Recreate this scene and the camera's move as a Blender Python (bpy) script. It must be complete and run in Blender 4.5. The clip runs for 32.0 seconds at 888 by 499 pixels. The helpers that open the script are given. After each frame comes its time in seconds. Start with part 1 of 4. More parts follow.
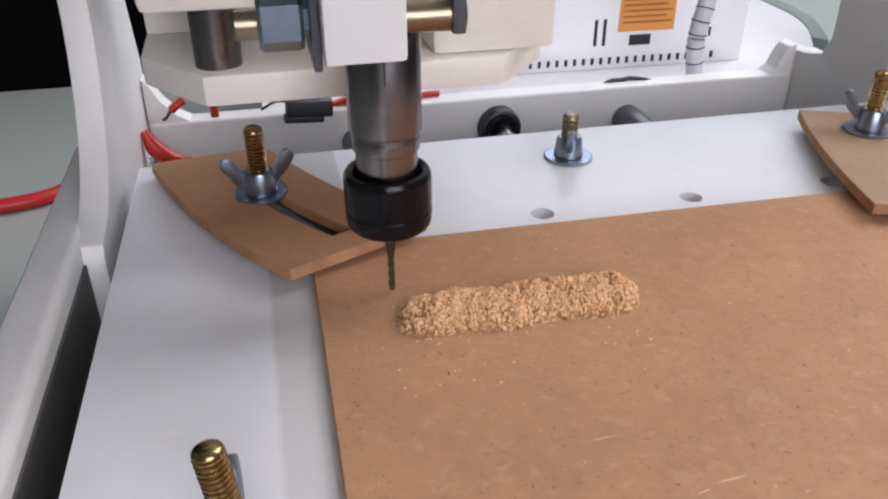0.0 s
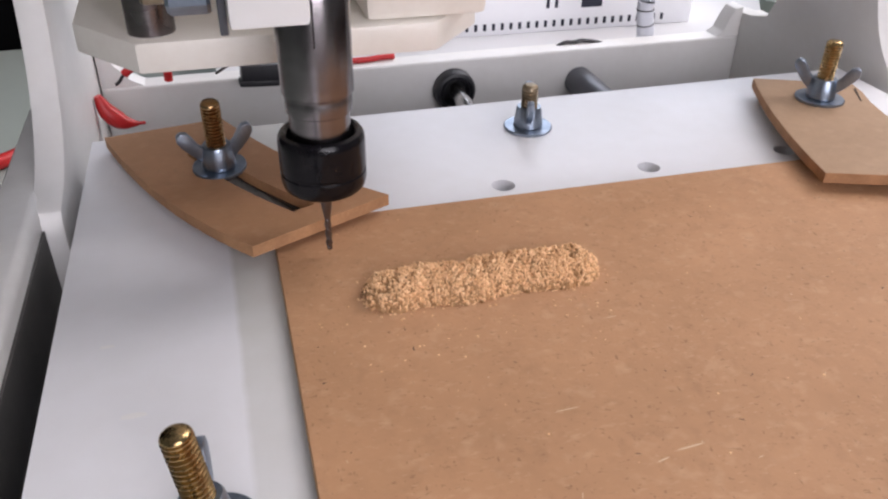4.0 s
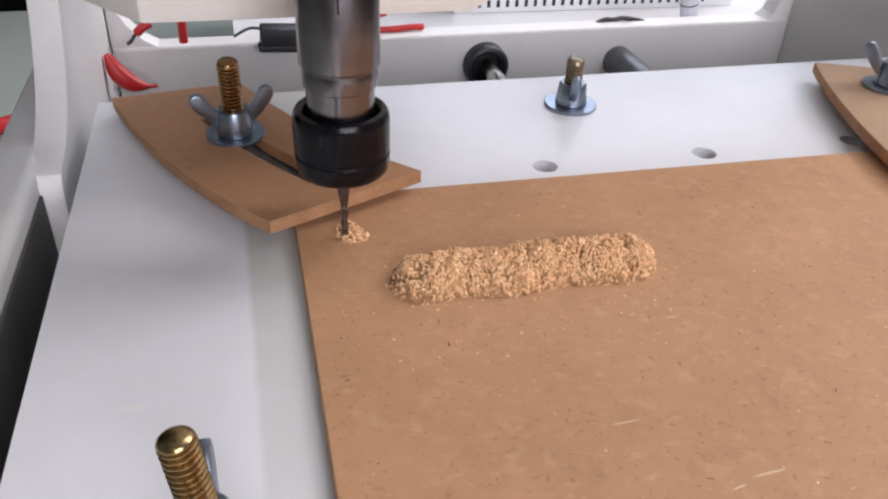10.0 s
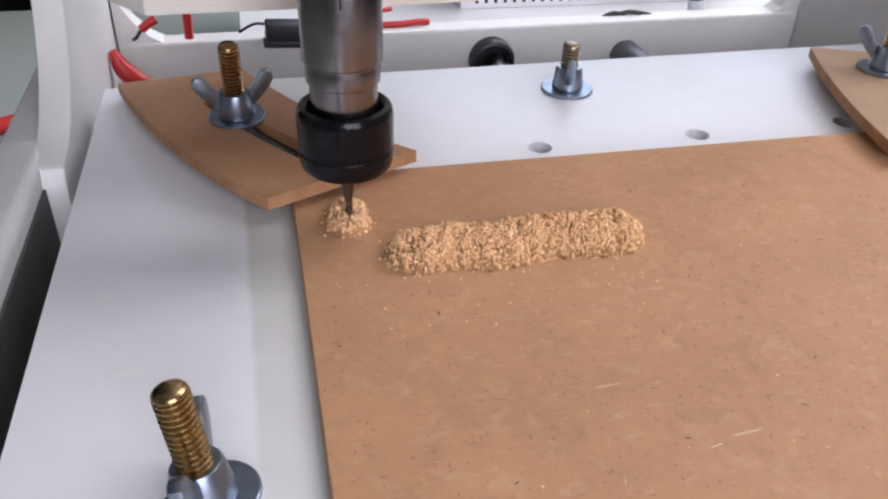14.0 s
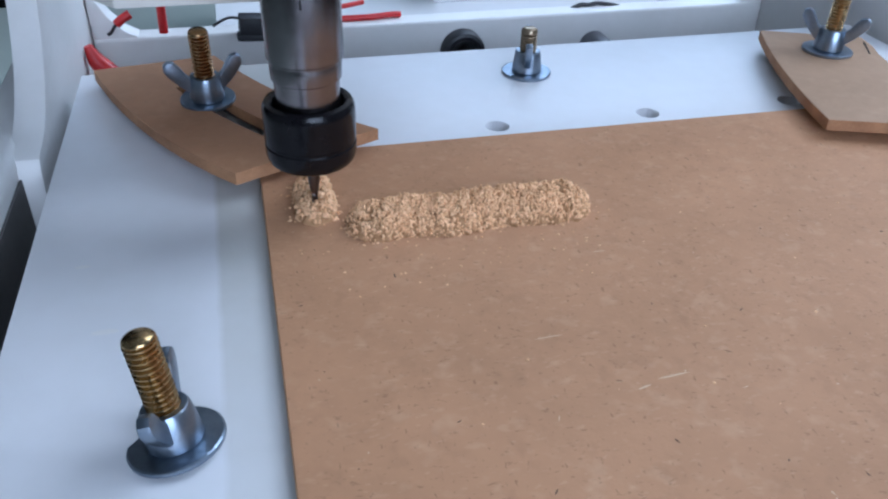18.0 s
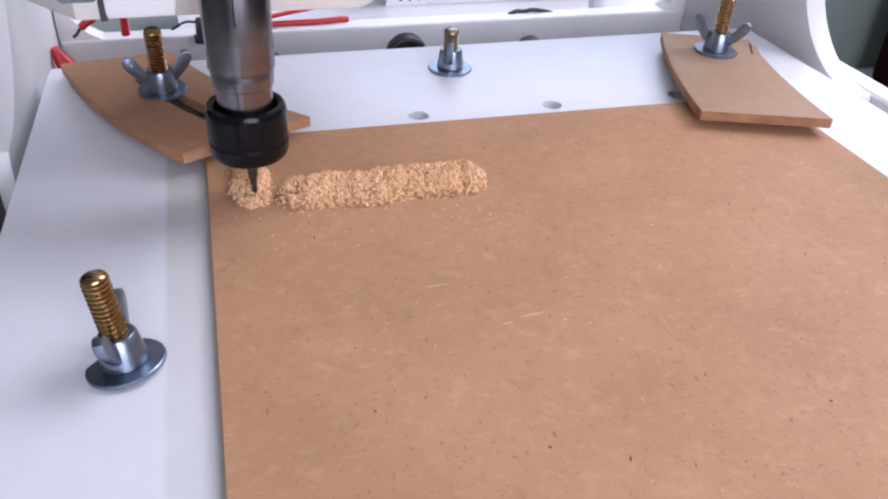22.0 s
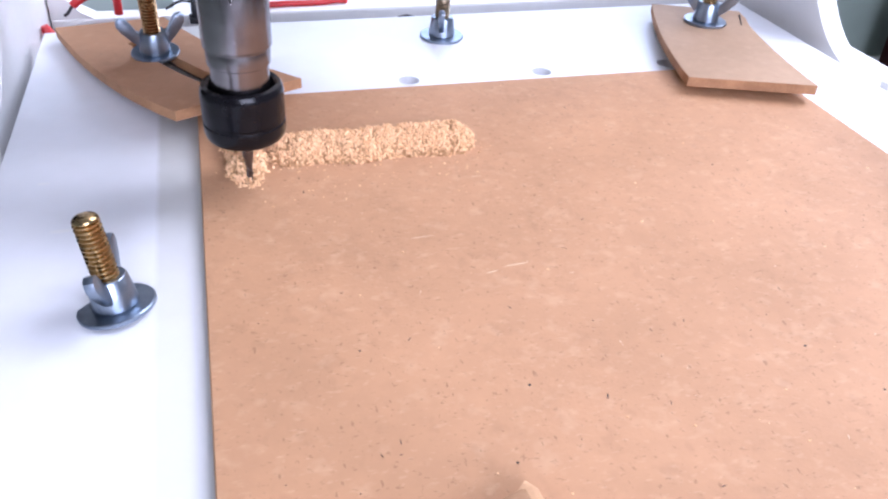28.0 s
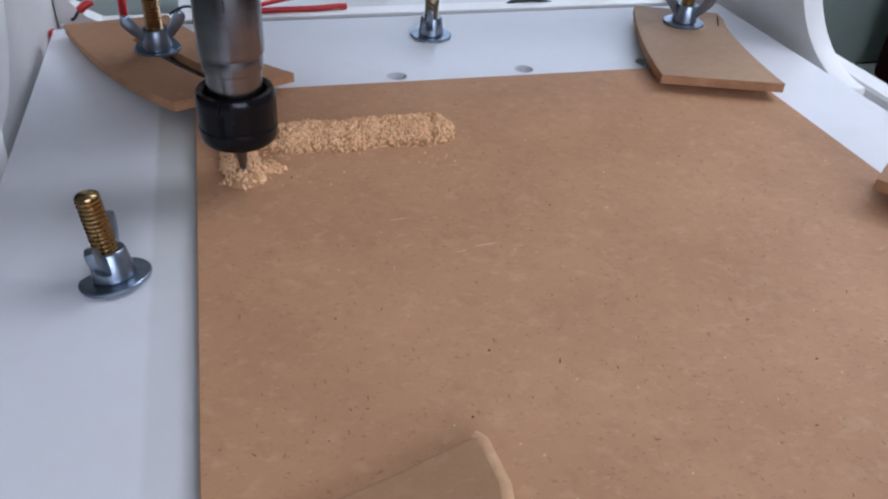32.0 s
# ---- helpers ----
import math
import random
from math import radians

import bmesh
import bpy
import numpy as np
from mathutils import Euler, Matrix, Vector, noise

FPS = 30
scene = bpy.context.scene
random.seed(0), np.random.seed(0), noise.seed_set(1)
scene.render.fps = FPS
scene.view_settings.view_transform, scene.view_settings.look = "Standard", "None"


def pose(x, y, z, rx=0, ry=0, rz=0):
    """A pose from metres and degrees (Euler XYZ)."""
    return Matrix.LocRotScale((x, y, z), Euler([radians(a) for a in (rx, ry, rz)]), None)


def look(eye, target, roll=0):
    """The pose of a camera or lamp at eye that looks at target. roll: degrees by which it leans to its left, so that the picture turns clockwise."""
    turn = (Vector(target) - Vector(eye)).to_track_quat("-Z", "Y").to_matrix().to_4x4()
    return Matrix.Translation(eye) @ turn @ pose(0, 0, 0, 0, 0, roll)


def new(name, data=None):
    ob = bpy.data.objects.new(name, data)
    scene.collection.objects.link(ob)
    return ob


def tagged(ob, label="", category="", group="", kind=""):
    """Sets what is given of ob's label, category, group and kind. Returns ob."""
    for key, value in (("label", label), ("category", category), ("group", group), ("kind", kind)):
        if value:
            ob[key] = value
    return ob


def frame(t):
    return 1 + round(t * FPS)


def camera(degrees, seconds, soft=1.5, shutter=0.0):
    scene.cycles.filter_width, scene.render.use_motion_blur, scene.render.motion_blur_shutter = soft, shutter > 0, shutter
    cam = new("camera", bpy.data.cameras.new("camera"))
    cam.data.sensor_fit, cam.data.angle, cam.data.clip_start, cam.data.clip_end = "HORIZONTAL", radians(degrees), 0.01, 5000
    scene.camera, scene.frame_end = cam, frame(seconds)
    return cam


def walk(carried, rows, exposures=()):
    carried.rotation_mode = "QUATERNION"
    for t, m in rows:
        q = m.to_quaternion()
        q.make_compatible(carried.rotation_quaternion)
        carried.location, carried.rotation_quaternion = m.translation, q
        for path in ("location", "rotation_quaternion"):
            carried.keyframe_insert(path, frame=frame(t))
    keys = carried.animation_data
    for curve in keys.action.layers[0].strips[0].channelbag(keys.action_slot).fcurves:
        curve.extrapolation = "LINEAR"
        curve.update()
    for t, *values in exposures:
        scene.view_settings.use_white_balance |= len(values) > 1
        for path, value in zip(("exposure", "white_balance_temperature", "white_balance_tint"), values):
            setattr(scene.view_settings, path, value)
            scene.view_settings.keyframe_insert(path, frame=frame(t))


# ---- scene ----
cam = camera(57.2, 32.0, soft=2.2)

# seconds, eye, target, roll
PATH = [
    (0, (-0.0935, -0.2419, 0.1407), (-0.0378, 0.0115, -0.0100), -0.31),
    (0.5, (-0.0927, -0.2435, 0.1421), (-0.0330, 0.0063, -0.0129), -0.31),
    (1, (-0.0918, -0.2458, 0.1426), (-0.0282, 0.0009, -0.0157), -0.24),
    (1.5, (-0.0919, -0.2473, 0.1424), (-0.0251, -0.0024, -0.0174), 0.05),
    (2, (-0.0917, -0.2490, 0.1420), (-0.0241, -0.0042, -0.0177), 0.20),
    (2.5, (-0.0934, -0.2489, 0.1429), (-0.0243, -0.0051, -0.0177), 0.42),
    (3, (-0.0937, -0.2493, 0.1440), (-0.0246, -0.0061, -0.0175), 0.49),
    (3.5, (-0.0939, -0.2493, 0.1446), (-0.0252, -0.0064, -0.0175), 0.61),
    (5.5, (-0.0964, -0.2474, 0.1441), (-0.0269, -0.0055, -0.0191), 1.00),
    (6, (-0.0964, -0.2469, 0.1438), (-0.0274, -0.0052, -0.0201), 1.02),
    (6.5, (-0.0972, -0.2463, 0.1433), (-0.0279, -0.0054, -0.0214), 1.18),
    (7, (-0.0976, -0.2456, 0.1435), (-0.0284, -0.0059, -0.0231), 1.32),
    (7.5, (-0.0972, -0.2450, 0.1416), (-0.0290, -0.0054, -0.0255), 1.25),
    (8, (-0.0958, -0.2435, 0.1388), (-0.0297, -0.0031, -0.0281), 1.21),
    (8.5, (-0.0947, -0.2399, 0.1357), (-0.0307, 0.0014, -0.0307), 1.29),
    (9, (-0.0945, -0.2333, 0.1321), (-0.0320, 0.0089, -0.0334), 1.73),
    (9.5, (-0.0951, -0.2282, 0.1300), (-0.0320, 0.0135, -0.0360), 2.23),
    (10, (-0.0966, -0.2268, 0.1294), (-0.0315, 0.0139, -0.0373), 2.63),
    (10.5, (-0.0967, -0.2262, 0.1295), (-0.0316, 0.0138, -0.0383), 2.73),
    (11, (-0.0963, -0.2266, 0.1289), (-0.0319, 0.0136, -0.0389), 2.54),
    (11.5, (-0.0953, -0.2276, 0.1284), (-0.0322, 0.0132, -0.0390), 2.32),
    (12, (-0.0950, -0.2283, 0.1278), (-0.0322, 0.0130, -0.0391), 2.26),
    (12.5, (-0.0948, -0.2282, 0.1269), (-0.0321, 0.0134, -0.0395), 2.30),
    (13, (-0.0953, -0.2279, 0.1273), (-0.0323, 0.0134, -0.0395), 2.31),
    (13.5, (-0.0943, -0.2278, 0.1266), (-0.0325, 0.0141, -0.0398), 2.10),
    (14, (-0.0932, -0.2279, 0.1273), (-0.0326, 0.0138, -0.0399), 1.92),
    (14.5, (-0.0922, -0.2285, 0.1276), (-0.0323, 0.0130, -0.0399), 1.68),
    (16.5, (-0.0906, -0.2323, 0.1290), (-0.0280, 0.0077, -0.0398), 1.69),
    (17, (-0.0902, -0.2335, 0.1290), (-0.0270, 0.0062, -0.0400), 1.70),
    (17.5, (-0.0895, -0.2350, 0.1287), (-0.0259, 0.0047, -0.0402), 1.66),
    (18, (-0.0886, -0.2393, 0.1294), (-0.0238, 0.0003, -0.0390), 1.75),
    (18.5, (-0.0878, -0.2476, 0.1333), (-0.0199, -0.0089, -0.0354), 2.13),
    (19, (-0.0859, -0.2586, 0.1400), (-0.0152, -0.0217, -0.0299), 2.70),
    (19.5, (-0.0826, -0.2689, 0.1451), (-0.0106, -0.0324, -0.0248), 2.87),
    (20, (-0.0788, -0.2747, 0.1484), (-0.0082, -0.0381, -0.0220), 2.56),
    (20.5, (-0.0776, -0.2753, 0.1484), (-0.0074, -0.0383, -0.0217), 2.43),
    (21, (-0.0780, -0.2745, 0.1475), (-0.0071, -0.0372, -0.0218), 2.56),
    (21.5, (-0.0792, -0.2747, 0.1470), (-0.0065, -0.0378, -0.0221), 2.84),
    (22, (-0.0792, -0.2757, 0.1467), (-0.0062, -0.0392, -0.0228), 2.90),
    (22.5, (-0.0797, -0.2762, 0.1464), (-0.0060, -0.0404, -0.0238), 3.06),
    (23, (-0.0804, -0.2764, 0.1459), (-0.0057, -0.0413, -0.0247), 3.22),
    (23.5, (-0.0807, -0.2766, 0.1449), (-0.0055, -0.0417, -0.0260), 3.34),
    (24, (-0.0811, -0.2761, 0.1443), (-0.0053, -0.0420, -0.0273), 3.56),
    (24.5, (-0.0815, -0.2751, 0.1435), (-0.0051, -0.0416, -0.0286), 3.70),
    (25, (-0.0818, -0.2741, 0.1423), (-0.0050, -0.0409, -0.0301), 3.84),
    (25.5, (-0.0815, -0.2728, 0.1410), (-0.0049, -0.0396, -0.0314), 3.85),
    (27.5, (-0.0781, -0.2689, 0.1399), (-0.0052, -0.0344, -0.0324), 3.28),
    (28, (-0.0784, -0.2696, 0.1400), (-0.0049, -0.0353, -0.0323), 3.41),
    (28.5, (-0.0784, -0.2696, 0.1399), (-0.0045, -0.0357, -0.0328), 3.57),
    (29, (-0.0787, -0.2698, 0.1401), (-0.0042, -0.0364, -0.0330), 3.76),
    (29.5, (-0.0789, -0.2694, 0.1409), (-0.0037, -0.0370, -0.0333), 3.98),
    (30, (-0.0776, -0.2709, 0.1403), (-0.0036, -0.0376, -0.0332), 3.85),
    (30.5, (-0.0765, -0.2713, 0.1392), (-0.0029, -0.0373, -0.0336), 3.95),
    (31, (-0.0756, -0.2711, 0.1383), (-0.0023, -0.0362, -0.0334), 4.01),
    (31.5, (-0.0744, -0.2733, 0.1396), (-0.0029, -0.0376, -0.0316), 3.76),
    (32, (-0.0735, -0.2805, 0.1457), (-0.0029, -0.0449, -0.0260), 3.51),
]


# exposure: seconds, stops, kelvin, tint
EXPO = [(0.0, -0.8, 6300, 18), (1.0, -0.73, 6400, 20), (2.0, -0.74, 6450, 20), (3.0, -0.7, 6450, 20), (6.0, -0.86, 6500, 16), (7.0, -0.83, 6450, 16), (8.0, -0.83, 6450, 16), (9.0, -0.64, 6350, 17), (12.0, -0.74, 6450, 19), (13.0, -0.66, 6050, 16), (14.0, -0.67, 6200, 18), (17.0, -0.62, 5950, 12), (18.0, -0.86, 4950, 8), (19.0, -0.82, 4750, 6), (20.0, -0.77, 6550, 18), (20.5, -0.52, 6150, 11), (21.0, -0.55, 5450, 3), (22.0, -0.55, 5750, 23), (23.0, -0.26, 6050, 7), (24.0, -0.03, 6050, 4), (25.0, 0.01, 5650, -20), (28.0, 0.13, 5450, 22), (29.0, -0.06, 5750, -13), (30.0, -0.19, 5400, 28), (31.0, -0.81, 5250, -6), (32.0, -1.11, 5550, 14)]
walk(cam, [(t, look(e, a, r)) for t, e, a, r in PATH], EXPO)

# how far the bed has slid back, seconds and metres
BED = [(0, 0.0125), (1, 0.0105), (2, 0.0076), (3, 0.0060), (3.5, 0.0051), (5.5, 0.0011), (6, 0.0004),
       (7, -0.0007), (8, -0.0018), (9, -0.0001), (10, 0.0034), (11, 0.0058), (12, 0.0076), (13, 0.0096),
       (14, 0.0120), (14.5, 0.0132), (16.5, 0.0172), (17, 0.0178), (18, 0.0186), (19, 0.0200), (20, 0.0224),
       (21, 0.0248), (22, 0.0268), (23, 0.0290), (24, 0.0313), (25, 0.0341), (25.5, 0.0357), (27.5, 0.0424),
       (28, 0.0438), (29, 0.0465), (30, 0.0491), (31, 0.0516), (32, 0.0540)]
# the tool: seconds, x of its axis, z of the collet nut's upper rim
TOOL = [(0, -0.0639, 0.0443), (1, -0.0656, 0.0450), (2, -0.0672, 0.0452), (3, -0.0690, 0.0457), (3.5, -0.0697, 0.0459),
        (5.5, -0.0726, 0.0459), (6, -0.0730, 0.0458), (7, -0.0732, 0.0449), (8, -0.0731, 0.0426), (9, -0.0731, 0.0420),
        (10, -0.0733, 0.0418), (11, -0.0732, 0.0414), (12, -0.0726, 0.0409), (13, -0.0723, 0.0406), (14, -0.0720, 0.0404),
        (14.5, -0.0720, 0.0402), (16.5, -0.0721, 0.0395), (17, -0.0721, 0.0393), (18, -0.0720, 0.0382), (19, -0.0721, 0.0375),
        (20, -0.0722, 0.0373), (21, -0.0718, 0.0375), (22, -0.0716, 0.0375), (23, -0.0715, 0.0371), (24, -0.0714, 0.0367),
        (25, -0.0714, 0.0366), (28, -0.0714, 0.0365), (30, -0.0714, 0.0365), (32, -0.0714, 0.0365)]
TOOL_Y = -0.033

# ---- world and light ----
world = bpy.data.worlds.new("world")
scene.world = world
world.use_nodes = True
wn = world.node_tree
sky = wn.nodes.new("ShaderNodeTexSky")
sky.sky_type, sky.sun_disc = "NISHITA", False
sky.sun_elevation, sky.sun_rotation = radians(40), radians(120)
bgn = wn.nodes["Background"]
wn.links.new(sky.outputs[0], bgn.inputs[0])
bgn.inputs[1].default_value = 0.05


def area(name, at, to, sx, sy, watts, colour):
    la = bpy.data.lights.new(name, "AREA")
    la.shape, la.size, la.size_y, la.energy, la.color = "RECTANGLE", sx, sy, watts, colour
    ob = new(name, la)
    ob.matrix_world = look(at, to)
    return ob


# daylight in the opening of each window, all of them out of view
area("window_light", (1.57, 0.45, 1.22), (0.0, 0.25, 0.40), 1.6, 0.66, 41, (1.0, 0.985, 0.96))
# fill for faces that look forward, from an unseen window added in front
area("front_fill_light", (0.20, -1.67, 0.62), (0.10, 0.0, 0.08), 1.1, 0.86, 35, (0.965, 0.97, 1.0))
# fill from above, through a roof window added for it
area("roof_fill_light", (0.95, 0.35, 1.68), (0.85, 0.30, 0.0), 0.8, 0.8, 18, (1.0, 0.985, 0.96))
area("rear_window_light", (0.85, 1.47, 1.15), (0.85, 0.0, 1.15), 1.3, 0.8, 33, (0.82, 0.91, 1.0))


# ---- materials ----
def mat(name, base, rough=0.5, metal=0.0, second=None, scale=60.0, amount=0.5, bump=0.0, bump_scale=400.0,
        detail=6.0, specular=0.5, stretch=(1, 1, 1), rough_var=0.08):
    """Base colour mixed with a second one by noise at two scales, with fine relief."""
    m = bpy.data.materials.new(name)
    m.use_nodes = True
    nt = m.node_tree
    b = nt.nodes["Principled BSDF"]
    b.inputs["Metallic"].default_value = metal
    b.inputs["Specular IOR Level"].default_value = specular
    tc = nt.nodes.new("ShaderNodeTexCoord")
    mp = nt.nodes.new("ShaderNodeMapping")
    mp.inputs["Scale"].default_value = stretch
    nt.links.new(tc.outputs["Object"], mp.inputs[0])
    n1 = nt.nodes.new("ShaderNodeTexNoise")
    n1.inputs["Scale"].default_value, n1.inputs["Detail"].default_value = scale, detail
    n2 = nt.nodes.new("ShaderNodeTexNoise")
    n2.inputs["Scale"].default_value, n2.inputs["Detail"].default_value = scale * 9, 4
    for n in (n1, n2):
        nt.links.new(mp.outputs[0], n.inputs["Vector"])
    add = nt.nodes.new("ShaderNodeMath")
    add.operation = "MULTIPLY_ADD"
    nt.links.new(n2.outputs["Fac"], add.inputs[0])
    add.inputs[1].default_value = 0.45
    nt.links.new(n1.outputs["Fac"], add.inputs[2])
    ramp = nt.nodes.new("ShaderNodeMapRange")
    ramp.inputs["From Min"].default_value, ramp.inputs["From Max"].default_value = 0.5, 0.95
    ramp.inputs["To Max"].default_value = amount
    nt.links.new(add.outputs[0], ramp.inputs["Value"])
    mix = nt.nodes.new("ShaderNodeMix")
    mix.data_type = "RGBA"
    mix.inputs["A"].default_value = (*base, 1)
    mix.inputs["B"].default_value = (*(second or [c * 0.8 for c in base]), 1)
    nt.links.new(ramp.outputs[0], mix.inputs["Factor"])
    nt.links.new(mix.outputs["Result"], b.inputs["Base Color"])
    rr = nt.nodes.new("ShaderNodeMapRange")
    rr.inputs["To Min"].default_value, rr.inputs["To Max"].default_value = rough - rough_var, rough + rough_var
    nt.links.new(n1.outputs["Fac"], rr.inputs["Value"])
    nt.links.new(rr.outputs[0], b.inputs["Roughness"])
    if bump:
        n3 = nt.nodes.new("ShaderNodeTexNoise")
        n3.inputs["Scale"].default_value, n3.inputs["Detail"].default_value = bump_scale, 4
        nt.links.new(mp.outputs[0], n3.inputs["Vector"])
        bp = nt.nodes.new("ShaderNodeBump")
        bp.inputs["Strength"].default_value, bp.inputs["Distance"].default_value = bump, 0.0006
        nt.links.new(n3.outputs["Fac"], bp.inputs["Height"])
        nt.links.new(bp.outputs[0], b.inputs["Normal"])
    return m


def fibre_board(name, base, pale, dark, flecks=0.75):
    """Pressed wood fibre: mottled ground, long pale and dark fibres, small dark specks."""
    m = mat(name, base, 0.68, 0, [c * 0.84 for c in base], 24, 1.0, 0.12, 900, specular=0.3)
    nt = m.node_tree
    b = nt.nodes["Principled BSDF"]
    src = b.inputs["Base Color"].links[0].from_socket
    tc = nt.nodes.new("ShaderNodeTexCoord")
    last = src
    for colour, size, lo, hi, ang, st, am in ((pale, 190, 0.56, 0.74, 0.9, (1, 1.2, 1), 0.26), (dark, 170, 0.58, 0.74, -0.3, (1.2, 1, 1), 0.15), (pale, 210, 0.64, 0.76, 0.6, (1, 2.4, 1), 0.26), (dark, 330, 0.66, 0.73, -0.5, (2.2, 1, 1), flecks),
                                              (pale, 420, 0.64, 0.75, -1.0, (1, 2.2, 1), 0.30), (dark, 520, 0.64, 0.74, 0.9, (1, 2.0, 1), flecks * 0.85)):
        mp = nt.nodes.new("ShaderNodeMapping")
        mp.inputs["Scale"].default_value = st
        mp.inputs["Rotation"].default_value = (0, 0, ang)
        nt.links.new(tc.outputs["Object"], mp.inputs[0])
        n = nt.nodes.new("ShaderNodeTexNoise")
        n.inputs["Scale"].default_value, n.inputs["Detail"].default_value = size, 2
        nt.links.new(mp.outputs[0], n.inputs["Vector"])
        r = nt.nodes.new("ShaderNodeMapRange")
        r.inputs["From Min"].default_value, r.inputs["From Max"].default_value, r.inputs["To Max"].default_value = lo, hi, am
        nt.links.new(n.outputs["Fac"], r.inputs["Value"])
        x = nt.nodes.new("ShaderNodeMix")
        x.data_type = "RGBA"
        nt.links.new(r.outputs[0], x.inputs["Factor"])
        nt.links.new(last, x.inputs["A"])
        x.inputs["B"].default_value = (*colour, 1)
        last = x.outputs["Result"]
    nt.links.new(last, b.inputs["Base Color"])
    return m


def crumbs(name, light, dark):
    """Loose dust: every grain its own tint."""
    m = bpy.data.materials.new(name)
    m.use_nodes = True
    nt = m.node_tree
    b = nt.nodes["Principled BSDF"]
    b.inputs["Roughness"].default_value = 0.9
    b.inputs["Specular IOR Level"].default_value = 0.15
    g = nt.nodes.new("ShaderNodeNewGeometry")
    x = nt.nodes.new("ShaderNodeMix")
    x.data_type = "RGBA"
    x.inputs["A"].default_value, x.inputs["B"].default_value = (*light, 1), (*dark, 1)
    nt.links.new(g.outputs["Random Per Island"], x.inputs["Factor"])
    nt.links.new(x.outputs["Result"], b.inputs["Base Color"])
    return m


WHITE_BED = mat("white_laminate", (0.775, 0.775, 0.80), 0.36, 0, (0.66, 0.65, 0.635), 14, 0.40, 0.03, 700)
# a soiled strip on the laminate beside the sheet, with shade mixed into its colour
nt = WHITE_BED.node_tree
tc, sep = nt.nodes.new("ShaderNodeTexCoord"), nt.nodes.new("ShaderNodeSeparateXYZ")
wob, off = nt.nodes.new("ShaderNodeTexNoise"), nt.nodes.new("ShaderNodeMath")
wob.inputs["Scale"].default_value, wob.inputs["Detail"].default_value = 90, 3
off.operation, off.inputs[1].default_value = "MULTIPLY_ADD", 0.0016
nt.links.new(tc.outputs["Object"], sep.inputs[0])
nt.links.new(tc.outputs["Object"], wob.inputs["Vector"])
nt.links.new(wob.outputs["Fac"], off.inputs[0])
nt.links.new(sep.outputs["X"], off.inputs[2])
edge, soil_shade = nt.nodes.new("ShaderNodeMapRange"), nt.nodes.new("ShaderNodeMix")
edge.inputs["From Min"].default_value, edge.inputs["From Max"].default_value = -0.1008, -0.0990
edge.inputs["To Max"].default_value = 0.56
soil_shade.data_type, soil_shade.inputs["B"].default_value = "RGBA", (0.42, 0.41, 0.34, 1)
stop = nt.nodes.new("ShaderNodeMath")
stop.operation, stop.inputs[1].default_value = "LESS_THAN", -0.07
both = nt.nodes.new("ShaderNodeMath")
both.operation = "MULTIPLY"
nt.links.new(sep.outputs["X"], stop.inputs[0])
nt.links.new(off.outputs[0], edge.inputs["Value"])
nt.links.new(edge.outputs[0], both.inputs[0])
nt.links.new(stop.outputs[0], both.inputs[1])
# patchy, and darker towards the back to paint in shade near the clamp
back_shade, patch, worn = nt.nodes.new("ShaderNodeMapRange"), nt.nodes.new("ShaderNodeMath"), nt.nodes.new("ShaderNodeMath")
back_shade.inputs["From Min"].default_value, back_shade.inputs["From Max"].default_value = -0.15, -0.03
back_shade.inputs["To Min"].default_value, back_shade.inputs["To Max"].default_value = 0.40, 1.0
nt.links.new(sep.outputs["Y"], back_shade.inputs["Value"])
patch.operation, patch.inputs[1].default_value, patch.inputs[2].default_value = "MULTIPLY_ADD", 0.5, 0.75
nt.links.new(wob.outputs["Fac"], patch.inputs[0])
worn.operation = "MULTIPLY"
nt.links.new(back_shade.outputs[0], worn.inputs[0])
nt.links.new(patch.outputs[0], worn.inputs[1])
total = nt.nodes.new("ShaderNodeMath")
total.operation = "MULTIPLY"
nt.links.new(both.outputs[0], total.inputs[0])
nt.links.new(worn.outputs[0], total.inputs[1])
nt.links.new(total.outputs[0], soil_shade.inputs["Factor"])
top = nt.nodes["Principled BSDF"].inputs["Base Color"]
nt.links.new(top.links[0].from_socket, soil_shade.inputs["A"])
nt.links.new(soil_shade.outputs["Result"], top)
WHITE = mat("white_plastic", (0.80, 0.79, 0.775), 0.45, 0, (0.68, 0.66, 0.62), 22, 0.45, 0.05, 500)
CREAM = mat("cream_plastic", (0.84, 0.80, 0.73), 0.42, 0, (0.70, 0.64, 0.55), 40, 0.4, 0.05, 400)
MDF = fibre_board("mdf_sheet", (0.52, 0.282, 0.146), (0.65, 0.42, 0.255), (0.20, 0.10, 0.05), 0.48)
MDF_CLAMP = fibre_board("mdf_clamp", (0.45, 0.238, 0.122), (0.5, 0.31, 0.18), (0.3, 0.17, 0.09), 0.3)
MDF_PALE = fibre_board("mdf_pale", (0.46, 0.30, 0.185), (0.52, 0.36, 0.235), (0.34, 0.21, 0.12), 0.25)
MDF_DARK = fibre_board("mdf_dark", (0.38, 0.21, 0.105), (0.46, 0.28, 0.16), (0.22, 0.12, 0.06), 0.3)
MDF_EDGE = mat("mdf_cut_edge", (0.47, 0.25, 0.12), 0.8, 0, (0.25, 0.12, 0.055), 90, 0.7, 0.3, 900)
MDF_CUT = mat("mdf_pale_cut", (0.60, 0.37, 0.20), 0.85, 0, (0.44, 0.24, 0.12), 200, 0.7, 0.3, 900)
DUST = crumbs("wood_dust", (0.90, 0.60, 0.35), (0.70, 0.42, 0.215))
